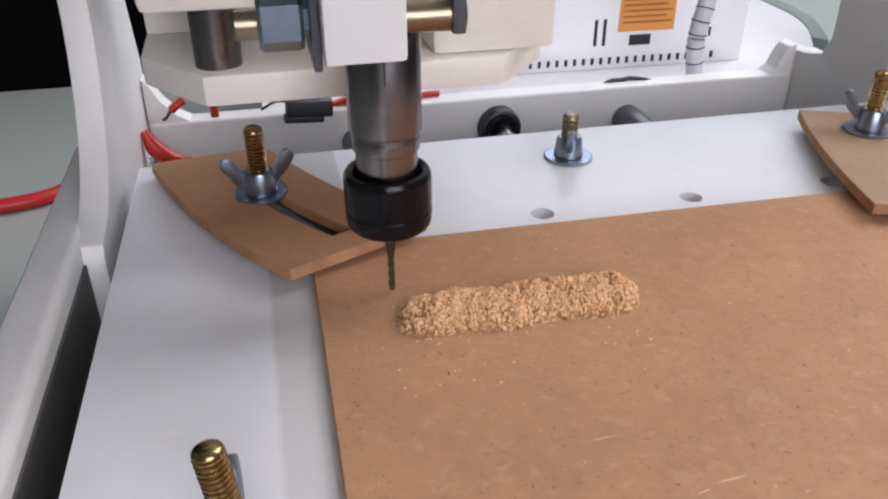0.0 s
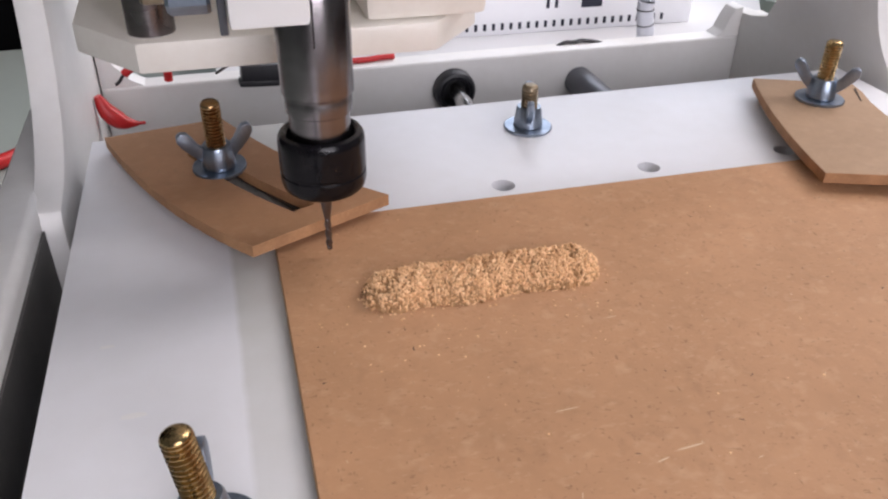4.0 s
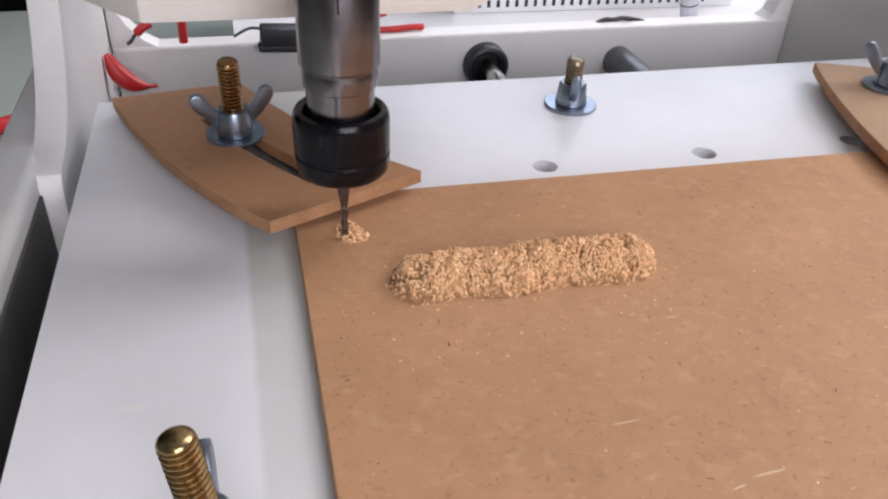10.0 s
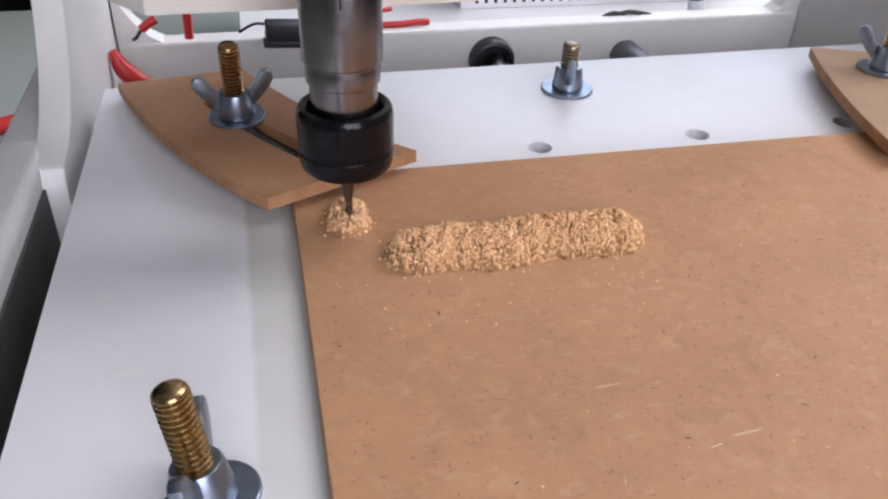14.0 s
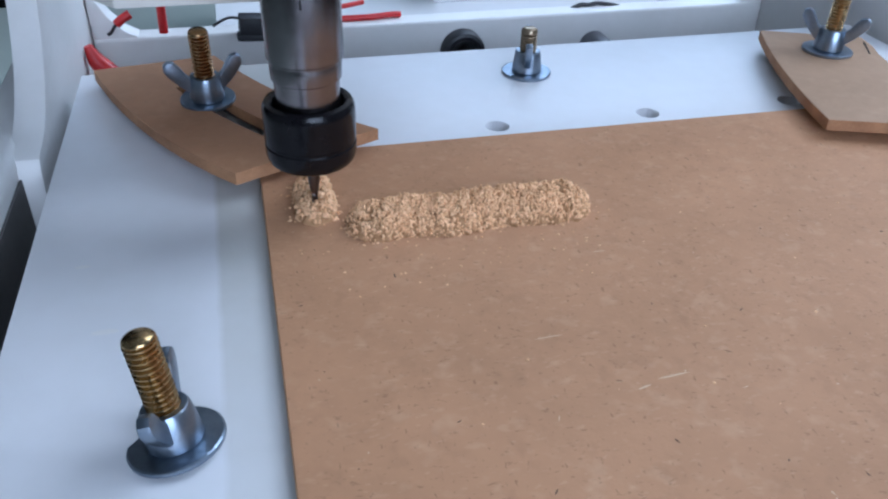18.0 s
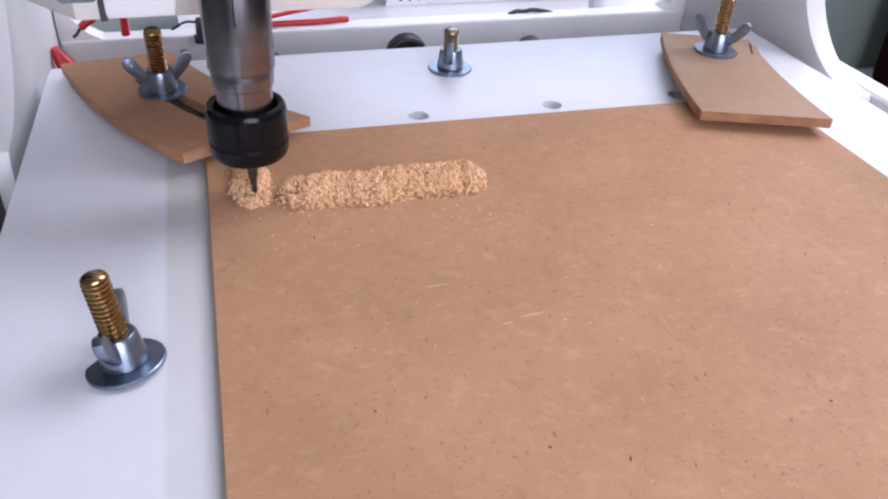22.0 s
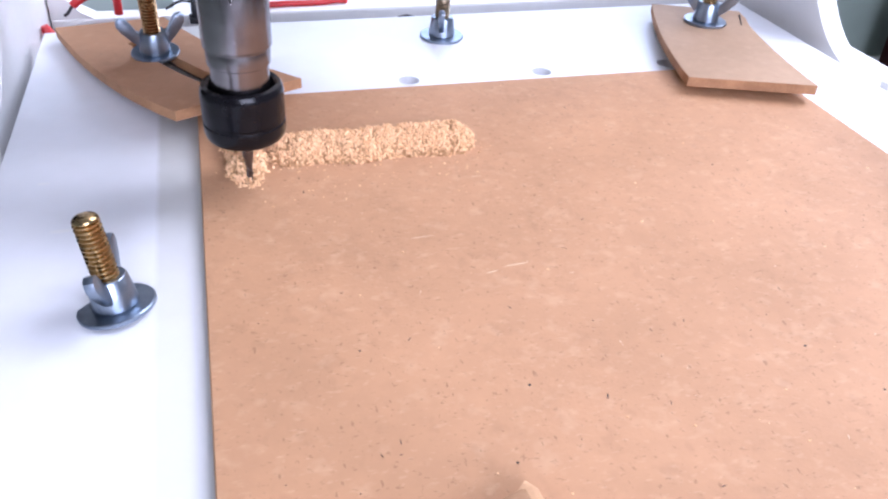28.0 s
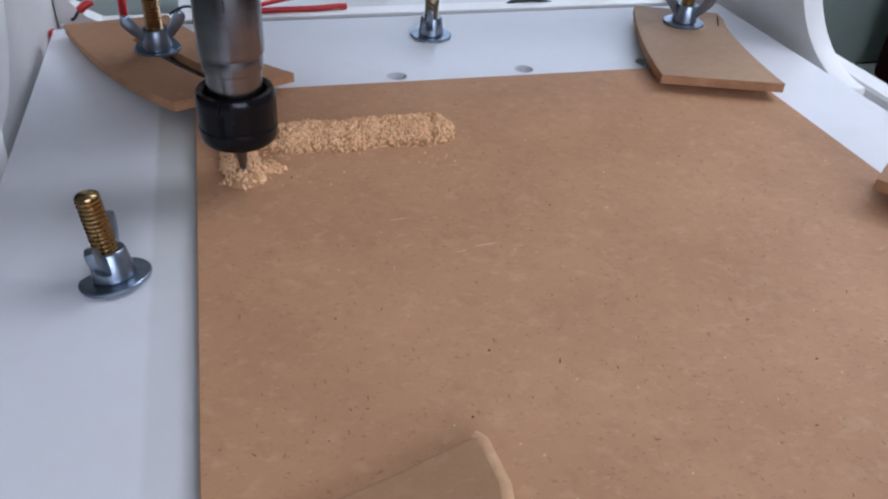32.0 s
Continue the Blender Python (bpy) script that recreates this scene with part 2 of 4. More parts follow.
# packed dust under the grains, coloured darker to give the pits their shade
DUST_CORE = mat("shaded_dust_core", (0.58, 0.35, 0.18), 0.95, 0, (0.25, 0.13, 0.055), 620, 0.85, 0.4, 1500, specular=0.15)
BRASS = mat("yellow_zinc", (0.50, 0.355, 0.17), 0.27, 1, (0.27, 0.165, 0.07), 160, 0.6, 0.05, 900)
AGED = mat("aged_yellow_zinc", (0.46, 0.29, 0.14), 0.26, 1, (0.25, 0.14, 0.06), 160, 0.6, 0.05, 900)
BRONZE = mat("dull_bronze", (0.36, 0.29, 0.20), 0.34, 1, (0.20, 0.15, 0.10), 160, 0.6, 0.05, 900)
ZINC = mat("blue_zinc", (0.32, 0.37, 0.445), 0.34, 1, (0.18, 0.225, 0.29), 120, 0.7, 0.05, 900)
STEEL = mat("turned_steel", (0.27, 0.25, 0.255), 0.24, 1, (0.21, 0.19, 0.195), 40, 0.8, 0.012, 500, stretch=(1, 1, 5))
BRIGHT = mat("ground_steel", (0.62, 0.61, 0.60), 0.18, 1, (0.42, 0.40, 0.40), 60, 0.5, 0.03, 500, stretch=(1, 1, 6))
DARKROD = mat("dark_steel", (0.20, 0.18, 0.18), 0.28, 1, (0.12, 0.10, 0.10), 60, 0.6, 0.03, 500)
OXIDE = mat("black_oxide", (0.005, 0.0045, 0.006), 0.20, 0.0, (0.010, 0.009, 0.010), 150, 0.6, 0.0, 700, specular=0.22, rough_var=0.03)
RUBBER = mat("black_rubber", (0.018, 0.018, 0.022), 0.45, 0, (0.03, 0.03, 0.035), 200, 0.6, 0.1, 800)
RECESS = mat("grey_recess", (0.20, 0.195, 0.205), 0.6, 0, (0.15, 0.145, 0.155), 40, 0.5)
# dark tone that stands for shade inside the straps' slot and slit
GAP_SHADE = mat("gap_shade_board", (0.045, 0.028, 0.020), 0.85, 0, (0.025, 0.016, 0.012), 120, 0.6, 0.2, 600)
GREYROD = mat("grey_rail", (0.10, 0.105, 0.12), 0.4, 0.3, (0.07, 0.07, 0.08), 100, 0.5)
# dark tone for the deep shade in the trough and at its bottom
TROUGH_SHADE = mat("trough_shade", (0.10, 0.095, 0.09), 0.6, 0, (0.06, 0.058, 0.055), 40, 0.6, 0.05, 300)
RED = mat("red_cable_sheath", (0.55, 0.02, 0.02), 0.38, 0, (0.38, 0.012, 0.012), 80, 0.5)
WIRE = mat("black_wire", (0.02, 0.018, 0.02), 0.45, 0, (0.035, 0.03, 0.03), 200, 0.5)
GLOSS = mat("white_gloss_board", (0.87, 0.87, 0.88), 0.16, 0, (0.82, 0.82, 0.83), 12, 0.4, 0, 500, specular=0.9)
CASE = mat("white_case_metal", (0.88, 0.88, 0.90), 0.35, 0.0, (0.80, 0.80, 0.83), 30, 0.3)
SLIT = mat("vent_slit_dark", (0.012, 0.014, 0.03), 0.6, 0, (0.02, 0.02, 0.04), 100, 0.4)
ORANGE = mat("orange_label", (0.85, 0.36, 0.07), 0.5, 0, (0.75, 0.28, 0.05), 60, 0.4)
PRINT = mat("label_print", (0.42, 0.13, 0.03), 0.55, 0, (0.5, 0.17, 0.04), 100, 0.5)
SPIRAL = mat("grey_spiral_wrap", (0.62, 0.63, 0.68), 0.4, 0, (0.5, 0.5, 0.56), 90, 0.4)
TABLE = mat("pale_green_tabletop", (0.38, 0.42, 0.38), 0.4, 0, (0.33, 0.37, 0.33), 6, 0.5, 0.04, 200)
BLACK = mat("black_paint", (0.003, 0.003, 0.0035), 0.8, 0, (0.006, 0.0055, 0.006), 8, 0.5, specular=0.05)
GREENGREY = mat("grey_green_paint", (0.17, 0.20, 0.175), 0.6, 0, (0.12, 0.145, 0.125), 6, 0.6, 0.05, 60)
MAROON = mat("dark_maroon_cloth", (0.022, 0.004, 0.004), 0.9, 0, (0.010, 0.003, 0.003), 20, 0.7, 0.3, 300, specular=0.08)
WALLP = mat("wall_paint", (0.15, 0.165, 0.16), 0.7, 0, (0.12, 0.13, 0.125), 3, 0.5, 0.08, 80)
CEILP = mat("ceiling_paint", (0.36, 0.36, 0.36), 0.8, 0, (0.30, 0.30, 0.30), 3, 0.4, 0.08, 80)
FLOORM = mat("floor_tiles", (0.22, 0.18, 0.15), 0.4, 0, (0.16, 0.13, 0.11), 4, 0.6, 0.05, 60)
STAIN = mat("glue_smudge", (0.77, 0.755, 0.74), 0.5, 0, (0.84, 0.83, 0.82), 300, 0.6)
GLASS = bpy.data.materials.new("window_glass")
GLASS.use_nodes = True
GLASS.node_tree.nodes["Principled BSDF"].inputs["Transmission Weight"].default_value = 1.0
GLASS.node_tree.nodes["Principled BSDF"].inputs["Roughness"].default_value = 0.02


# ---- mesh helpers ----
def finish(bm, smooth=None):
    bmesh.ops.recalc_face_normals(bm, faces=bm.faces)
    if smooth is not None:
        for f in bm.faces:
            f.smooth = True
        for e in bm.edges:
            if len(e.link_faces) == 2 and e.calc_face_angle(0) > smooth:
                e.smooth = False
    return bm


def part(name, bm, material, parent=None, label="", smooth=None, m=None):
    finish(bm, smooth)
    me = bpy.data.meshes.new(name)
    bm.to_mesh(me)
    bm.free()
    for x in material if isinstance(material, (list, tuple)) else (material,):
        me.materials.append(x)
    ob = new(name, me)
    if parent is not None:
        ob.parent = parent
    if m is not None:
        ob.matrix_basis = m
    if label:
        tagged(ob, label)
    return ob


def thing(name, label, category, group="", kind="", at=None):
    ob = new(name)
    ob.empty_display_size = 0.01
    if at is not None:
        ob.matrix_basis = at
    return tagged(ob, label, category, group, kind)


def box(x0, x1, y0, y1, z0, z1, bevel=0.0, seg=2, bm=None):
    own = bm is None
    b = bmesh.new()
    bmesh.ops.create_cube(b, size=1.0)
    for v in b.verts:
        v.co = Vector(((x0 + x1) / 2 + v.co.x * (x1 - x0), (y0 + y1) / 2 + v.co.y * (y1 - y0), (z0 + z1) / 2 + v.co.z * (z1 - z0)))
    if bevel:
        bmesh.ops.bevel(b, geom=list(b.edges), offset=bevel, segments=seg, affect="EDGES", profile=0.6)
    if own:
        return b
    me = bpy.data.meshes.new("tmp")
    b.to_mesh(me)
    b.free()
    bm.from_mesh(me)
    bpy.data.meshes.remove(me)
    return bm


def lathe(profile, seg=32, bm=None, centre=(0, 0), axis="z"):
    """Turn (radius, height) pairs round an axis."""
    bm = bm or bmesh.new()
    rings = []
    for r, z in profile:
        if r < 1e-6:
            rings.append([bm.verts.new((centre[0], centre[1], z))])
        else:
            rings.append([bm.verts.new((centre[0] + r * math.cos(2 * math.pi * k / seg), centre[1] + r * math.sin(2 * math.pi * k / seg), z)) for k in range(seg)])
    for a, b in zip(rings, rings[1:]):
        for k in range(seg):
            q = [a[k % len(a)], a[(k + 1) % len(a)], b[(k + 1) % len(b)], b[k % len(b)]]
            q = list(dict.fromkeys(q))
            if len(q) > 2:
                bm.faces.new(q)
    for end in (rings[0], rings[-1]):
        if len(end) > 1:
            bm.faces.new(end)
    return bm


def prism(outline, z0, z1, bevel=0.0, swap=None):
    """A slab from an outline in x, y."""
    bm = bmesh.new()
    lo = [bm.verts.new((x, y, z0)) for x, y in outline]
    hi = [bm.verts.new((x, y, z1)) for x, y in outline]
    n = len(outline)
    bm.faces.new(lo)
    bm.faces.new(hi)
    for k in range(n):
        bm.faces.new((lo[k], lo[(k + 1) % n], hi[(k + 1) % n], hi[k]))
    if bevel:
        bmesh.ops.recalc_face_normals(bm, faces=bm.faces)
        es = [e for e in bm.edges if e.calc_face_angle(0) > 0.6]
        bmesh.ops.bevel(bm, geom=es, offset=bevel, segments=2, affect="EDGES", profile=0.6)
    if swap:
        bm.transform(swap)
    return bm


def tube(points, radius, seg=10, bm=None):
    """A round cable along points."""
    bm = bm or bmesh.new()
    pts = [Vector(p) for p in points]
    rings = []
    for k, p in enumerate(pts):
        d = (pts[min(k + 1, len(pts) - 1)] - pts[max(k - 1, 0)]).normalized()
        side = d.cross(Vector((0, 0, 1)))
        if side.length < 0.05:
            side = d.cross(Vector((1, 0, 0)))
        side.normalize()
        up = side.cross(d)
        r = radius(k / (len(pts) - 1)) if callable(radius) else radius
        rings.append([bm.verts.new(p + r * (math.cos(a) * side + math.sin(a) * up)) for a in (2 * math.pi * i / seg for i in range(seg))])
    for a, b in zip(rings, rings[1:]):
        for k in range(seg):
            bm.faces.new((a[k], a[(k + 1) % seg], b[(k + 1) % seg], b[k]))
    bm.faces.new(rings[0])
    bm.faces.new(rings[-1])
    return bm


def curve(points, n=24):
    """A smooth line through points."""
    p = [Vector(q) for q in points]
    p = [2 * p[0] - p[1]] + p + [2 * p[-1] - p[-2]]
    out = []
    for i in range(1, len(p) - 2):
        for k in range(n):
            t = k / n
            out.append(0.5 * (2 * p[i] + (p[i + 1] - p[i - 1]) * t + (2 * p[i - 1] - 5 * p[i] + 4 * p[i + 1] - p[i + 2]) * t * t
                              + (3 * p[i] - p[i - 1] - 3 * p[i + 1] + p[i + 2]) * t ** 3))
    return out + [p[-2]]


# ---- the bed ----
ON_BED = []          # all that travels with the bed
XL, XR, YB, YF, TH = -0.1507, 0.2060, 0.0765, -0.34, 0.018
MX, MY, MTH = -0.0866, -0.0118, 0.003
MDF_ANGLE = -0.5


def plate_with_holes(x0, x1, y0, y1, z0, z1, holes, r, cell=0.008, seg=20):
    xs = sorted({x0, x1, *[h[0] - cell for h in holes], *[h[0] + cell for h in holes]})
    ys = sorted({y0, y1, *[h[1] - cell for h in holes], *[h[1] + cell for h in holes]})
    bm = bmesh.new()
    for i in range(len(xs) - 1):
        for j in range(len(ys) - 1):
            cx, cy = (xs[i] + xs[i + 1]) / 2, (ys[j] + ys[j + 1]) / 2
            hole = [h for h in holes if abs(h[0] - cx) < 1e-4 and abs(h[1] - cy) < 1e-4]
            a, b, c, d = xs[i], xs[i + 1], ys[j], ys[j + 1]
            if not hole:
                for z in (z0, z1):
                    bm.faces.new([bm.verts.new((x, y, z)) for x, y in ((a, c), (b, c), (b, d), (a, d))])
                continue
            rims = []
            for z in (z0, z1):
                inner, outer = [], []
                for k in range(seg):
                    u = 2 * math.pi * (k + 0.5) / seg
                    co, si = math.cos(u), math.sin(u)
                    q = 1 / max(abs(co), abs(si))
                    inner.append(bm.verts.new((cx + r * co, cy + r * si, z)))
                    outer.append(bm.verts.new((cx + cell * co * q, cy + cell * si * q, z)))
                for k in range(seg):
                    bm.faces.new((inner[k], inner[(k + 1) % seg], outer[(k + 1) % seg], outer[k]))
                for sx, sy in ((1, 1), (-1, 1), (-1, -1), (1, -1)):
                    corner = bm.verts.new((cx + sx * cell, cy + sy * cell, z))
                    near = sorted(outer, key=lambda v: (v.co - corner.co).length)[:2]
                    bm.faces.new((corner, *near))
                rims.append(inner)
            for k in range(seg):
                bm.faces.new((rims[0][k], rims[0][(k + 1) % seg], rims[1][(k + 1) % seg], rims[1][k]))
    for (a, c), (b, d) in (((x0, y0), (x1, y0)), ((x1, y0), (x1, y1)), ((x1, y1), (x0, y1)), ((x0, y1), (x0, y0))):
        bm.faces.new([bm.verts.new(v) for v in ((a, c, z0), (b, d, z0), (b, d, z1), (a, c, z1))])
    bmesh.ops.remove_doubles(bm, verts=bm.verts, dist=1e-5)
    return bm


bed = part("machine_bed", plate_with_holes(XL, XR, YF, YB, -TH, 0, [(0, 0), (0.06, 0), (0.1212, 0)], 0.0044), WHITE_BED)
tagged(bed, "white laminated router bed sliding on steel rails, with bolt holes", "router bed")
ON_BED.append(bed)
for at, size in (((-0.128, -0.0915), (0.0032, 0.0011)), ((-0.136, -0.062), (0.002, 0.0008))):
    bm = bmesh.new()
    ring = [bm.verts.new((at[0] + size[0] * math.cos(k * 0.5236) * (1 + 0.25 * math.sin(3 * k)), at[1] + size[1] * math.sin(k * 0.5236), 0.0002)) for k in range(12)]
    bm.faces.new(ring)
    part("smudge", bm, STAIN, bed)

# ---- the work sheet ----
bm = box(0, 0.2470, -0.31, 0, 0.0, MTH, 0.0004, 1)
bmesh.ops.recalc_face_normals(bm, faces=bm.faces)
for f in bm.faces:
    f.material_index = 0 if abs(f.normal.z) > 0.9 else 1
sheet = part("mdf_sheet", bm, [MDF, MDF_CUT], m=pose(MX, MY, 0.0, 0, 0, MDF_ANGLE))
tagged(sheet, "brown fibreboard work sheet clamped flat on the white bed", "fibreboard sheet")
ON_BED.append(sheet)


# ---- clamps ----
def slotted_strap(left, right, th, z_back, z_front, slot, half):
    """A tilted fibreboard strap between two bowed edges (back, bow, front); its slot is open through it."""
    n = 24

    def bow(e, u):
        a, m, b = (Vector((*p, 0)) for p in e)
        return a * (1 - u) ** 2 + m * 2 * u * (1 - u) + b * u * u
    us = [k / n for k in range(n + 1)]
    cols = []
    for u in us:
        l, r = bow(left, u), bow(right, u)
        c, d = l.lerp(r, 0.52 + 0.03 * u), (r - l).normalized()
        length = (bow(left, 1) - bow(left, 0)).length
        e = min(u - slot[0], slot[1] - u) * length
        sh = half if e <= 0 or e >= half else math.sqrt(max(0.0, half ** 2 - (half - e) ** 2))
        sh = max(sh, 0.0012)
        z = Vector((0, 0, z_back + (z_front - z_back) * u))
        cols.append([l + z, c - d * sh + z, c + d * sh + z, r + z])
    bm = bmesh.new()
    lo = [[bm.verts.new(p) for p in col] for col in cols]
    hi = [[bm.verts.new(p + Vector((0, 0, th))) for p in col] for col in cols]

    def solid(i, j):
        if not (0 <= i < n and 0 <= j < 3):
            return False
        return not (j == 1 and us[i] >= slot[0] - 1e-6 and us[i + 1] <= slot[1] + 1e-6)
    for i in range(n):
        for j in range(3):
            if not solid(i, j):
                continue
            bm.faces.new((hi[i][j], hi[i + 1][j], hi[i + 1][j + 1], hi[i][j + 1]))
            bm.faces.new((lo[i][j], lo[i + 1][j], lo[i + 1][j + 1], lo[i][j + 1]))
            for (di, dj), (a, b) in (((-1, 0), ((i, j), (i, j + 1))), ((1, 0), ((i + 1, j), (i + 1, j + 1))), ((0, -1), ((i, j), (i + 1, j))), ((0, 1), ((i, j + 1), (i + 1, j + 1)))):
                if not solid(i + di, j + dj):
                    f = bm.faces.new((lo[a[0]][a[1]], lo[b[0]][b[1]], hi[b[0]][b[1]], hi[a[0]][a[1]]))
                    f.material_index = 1
    return bm


cl = thing("strap_clamp", "brown fibreboard clamp strap with a long slot holding the sheet", "clamp", "clamps round the work sheet")
part("heel", box(-0.132, -0.110, 0.050, 0.062, 0.0, 0.0024, 0.0003, 1), MDF_EDGE, cl)
strap = part("strap", slotted_strap(((-0.1440, 0.0655), (-0.1240, 0.0005), (-0.0938, -0.0362)), ((-0.0985, 0.0735), (-0.0760, 0.0180), (-0.0467, -0.0145)), 0.0040, 0.0022, 0.0062, (6 / 24, 21 / 24), 0.0042),
             [MDF_CLAMP, MDF_EDGE], cl)
# the slot's shade is put into this floor's dark colour
part("slot_floor", prism([(-0.1010, 0.0320), (-0.0920, 0.0350), (-0.0640, -0.0140), (-0.0700, -0.0180)], 0.0032, 0.0044, 0.0), GAP_SHADE, cl, "floor of the routed slot, coloured dark for the shade in it")
ON_BED.append(cl)


def bowed(a, b, bow, n=9):
    """Points from a towards b, bowed sideways."""
    a, b = Vector(a), Vector(b)
    s = Vector((-(b - a).y, (b - a).x)).normalized()
    return [tuple(a.lerp(b, k / n) + s * bow * 4 * (k / n) * (1 - k / n)) for k in range(n)]


def flat_strap(outline, z0, z1, worn=0.0003):
    """A flat fibreboard strap with darker cut edges."""
    bm = prism(outline, z0, z1, worn)
    bmesh.ops.recalc_face_normals(bm, faces=bm.faces)
    for f in bm.faces:
        f.material_index = 0 if abs(f.normal.z) > 0.8 else 1
    return bm


BL, FL, FR, BR = (0.1413, 0.0560), (0.1093, -0.0377), (0.1590, -0.0555), (0.1810, 0.0385)
cl = thing("strap_clamp", "pale brown fibreboard clamp strap over the edge of the sheet", "clamp", "clamps round the work sheet")
part("heel", box(0.148, 0.170, 0.034, 0.046, 0.0, 0.0042, 0.0003, 1), MDF_EDGE, cl)
bm = flat_strap(bowed(BL, FL, -0.0030) + [FL, FR] + bowed(FR, (0.1765, 0.0262), 0.0022)[1:] + [(0.1783, 0.0276), BR], 0.0041, 0.0083)
for v in bm.verts:
    v.co.z += 0.020 * (0.0560 - v.co.y)
strap = part("strap", bm, [MDF_PALE, MDF_EDGE], cl)
part("slit", prism([(0.1769, 0.0320), (0.1775, 0.0316), (0.1702, 0.0184), (0.1697, 0.0188)], 0.0086, 0.00918), GAP_SHADE, cl, "dark slit cut into the strap")
ON_BED.append(cl)


# ---- bolts with wing nuts ----
def thread(r, z0, z1, pitch=0.00130, depth=0.0008):
    prof = [(0, z0), (r - depth, z0)]
    z = z0
    while z + pitch < z1 - 0.0016:
        prof += [(r - depth, z), (r - depth, z + pitch * 0.2), (r, z + pitch * 0.52), (r, z + pitch * 0.7)]
        z += pitch
    prof += [(r - depth, z), (r - 0.0001, z + 0.0003), (r - 0.0001, z1 - 0.0013), (r - 0.0004, z1 - 0.0007), (r - 0.0010, z1 - 0.0002), (r - 0.0018, z1), (0, z1)]
    return lathe(prof, 28)


def wing(sign):
    """One flat, rounded ear that leans out from the hub."""
    out = [(0.0030, 0.0015), (0.0062, 0.0030), (0.0095, 0.0062), (0.0125, 0.0098), (0.0140, 0.0125), (0.0139, 0.0148), (0.0122, 0.0160),
           (0.0100, 0.0154), (0.0082, 0.0130), (0.0066, 0.0100), (0.0050, 0.0086), (0.0030, 0.0080)]
    out = [(x * 0.95, z * 0.95 + 0.0014) for x, z in out]
    turn = Matrix(((sign, 0, 0, 0), (0, 0, 1, 0), (0, 1, 0, 0), (0, 0, 0, 1)))
    return prism(out, -0.0014, 0.0014, 0.0007, turn)


def bolt(x, y, z, top, nut_turn, words, hub=0.0100, washer_r=0.0102, lean=(0, 0), wings=True, rod=None):
    t = thing("clamp_bolt", words, "bolt", "bolts on the bed", at=pose(x, y, z, lean[0], lean[1], 0))
    part("washer", lathe([(0.0037, 0), (washer_r - 0.0002, 0), (washer_r, 0.0003), (washer_r, 0.0011), (washer_r - 0.0003, 0.0014), (0.0037, 0.0014)], 40), ZINC, t, "blue zinc washer", 0.6)
    part("threaded_rod", thread(0.0035, 0.0, top - z), rod or BRASS, t, "yellow zinc threaded rod", 0.5)
    if wings:
        hubo = part("wing_nut", lathe([(0.0036, 0.0014), (0.0058, 0.0014), (0.0061, 0.0018), (0.0060, 0.0030), (0.0052, hub - 0.0006), (0.0048, hub), (0.0036, hub)], 32), ZINC, t, "blue zinc wing nut", 0.5, pose(0, 0, 0, 0, 0, nut_turn))
        part("wing", wing(1), ZINC, hubo, "", 0.6)
        part("wing", wing(-1), ZINC, hubo, "", 0.6)
    ON_BED.append(t)
    return t


bolt(-0.1011, 0.0245, 0.0080, 0.0350, 8, "yellow bolt and wing nut holding down the slotted clamp", lean=(5, -0.5), washer_r=0.0096, rod=AGED)
bolt(0.1535, 0.0250, 0.0089, 0.0352, -44, "yellow bolt and wing nut holding down the bowed clamp", lean=(0, 1))
bolt(0.0270, 0.0467, 0.0, 0.0196, 72, "short dull bolt with wing nut standing free on the bed", rod=BRONZE)
bolt(-0.1103, -0.1316, 0.0, 0.0278, 84, "tall yellow bolt with wing nut standing free beside the sheet", lean=(-7, -7.5))


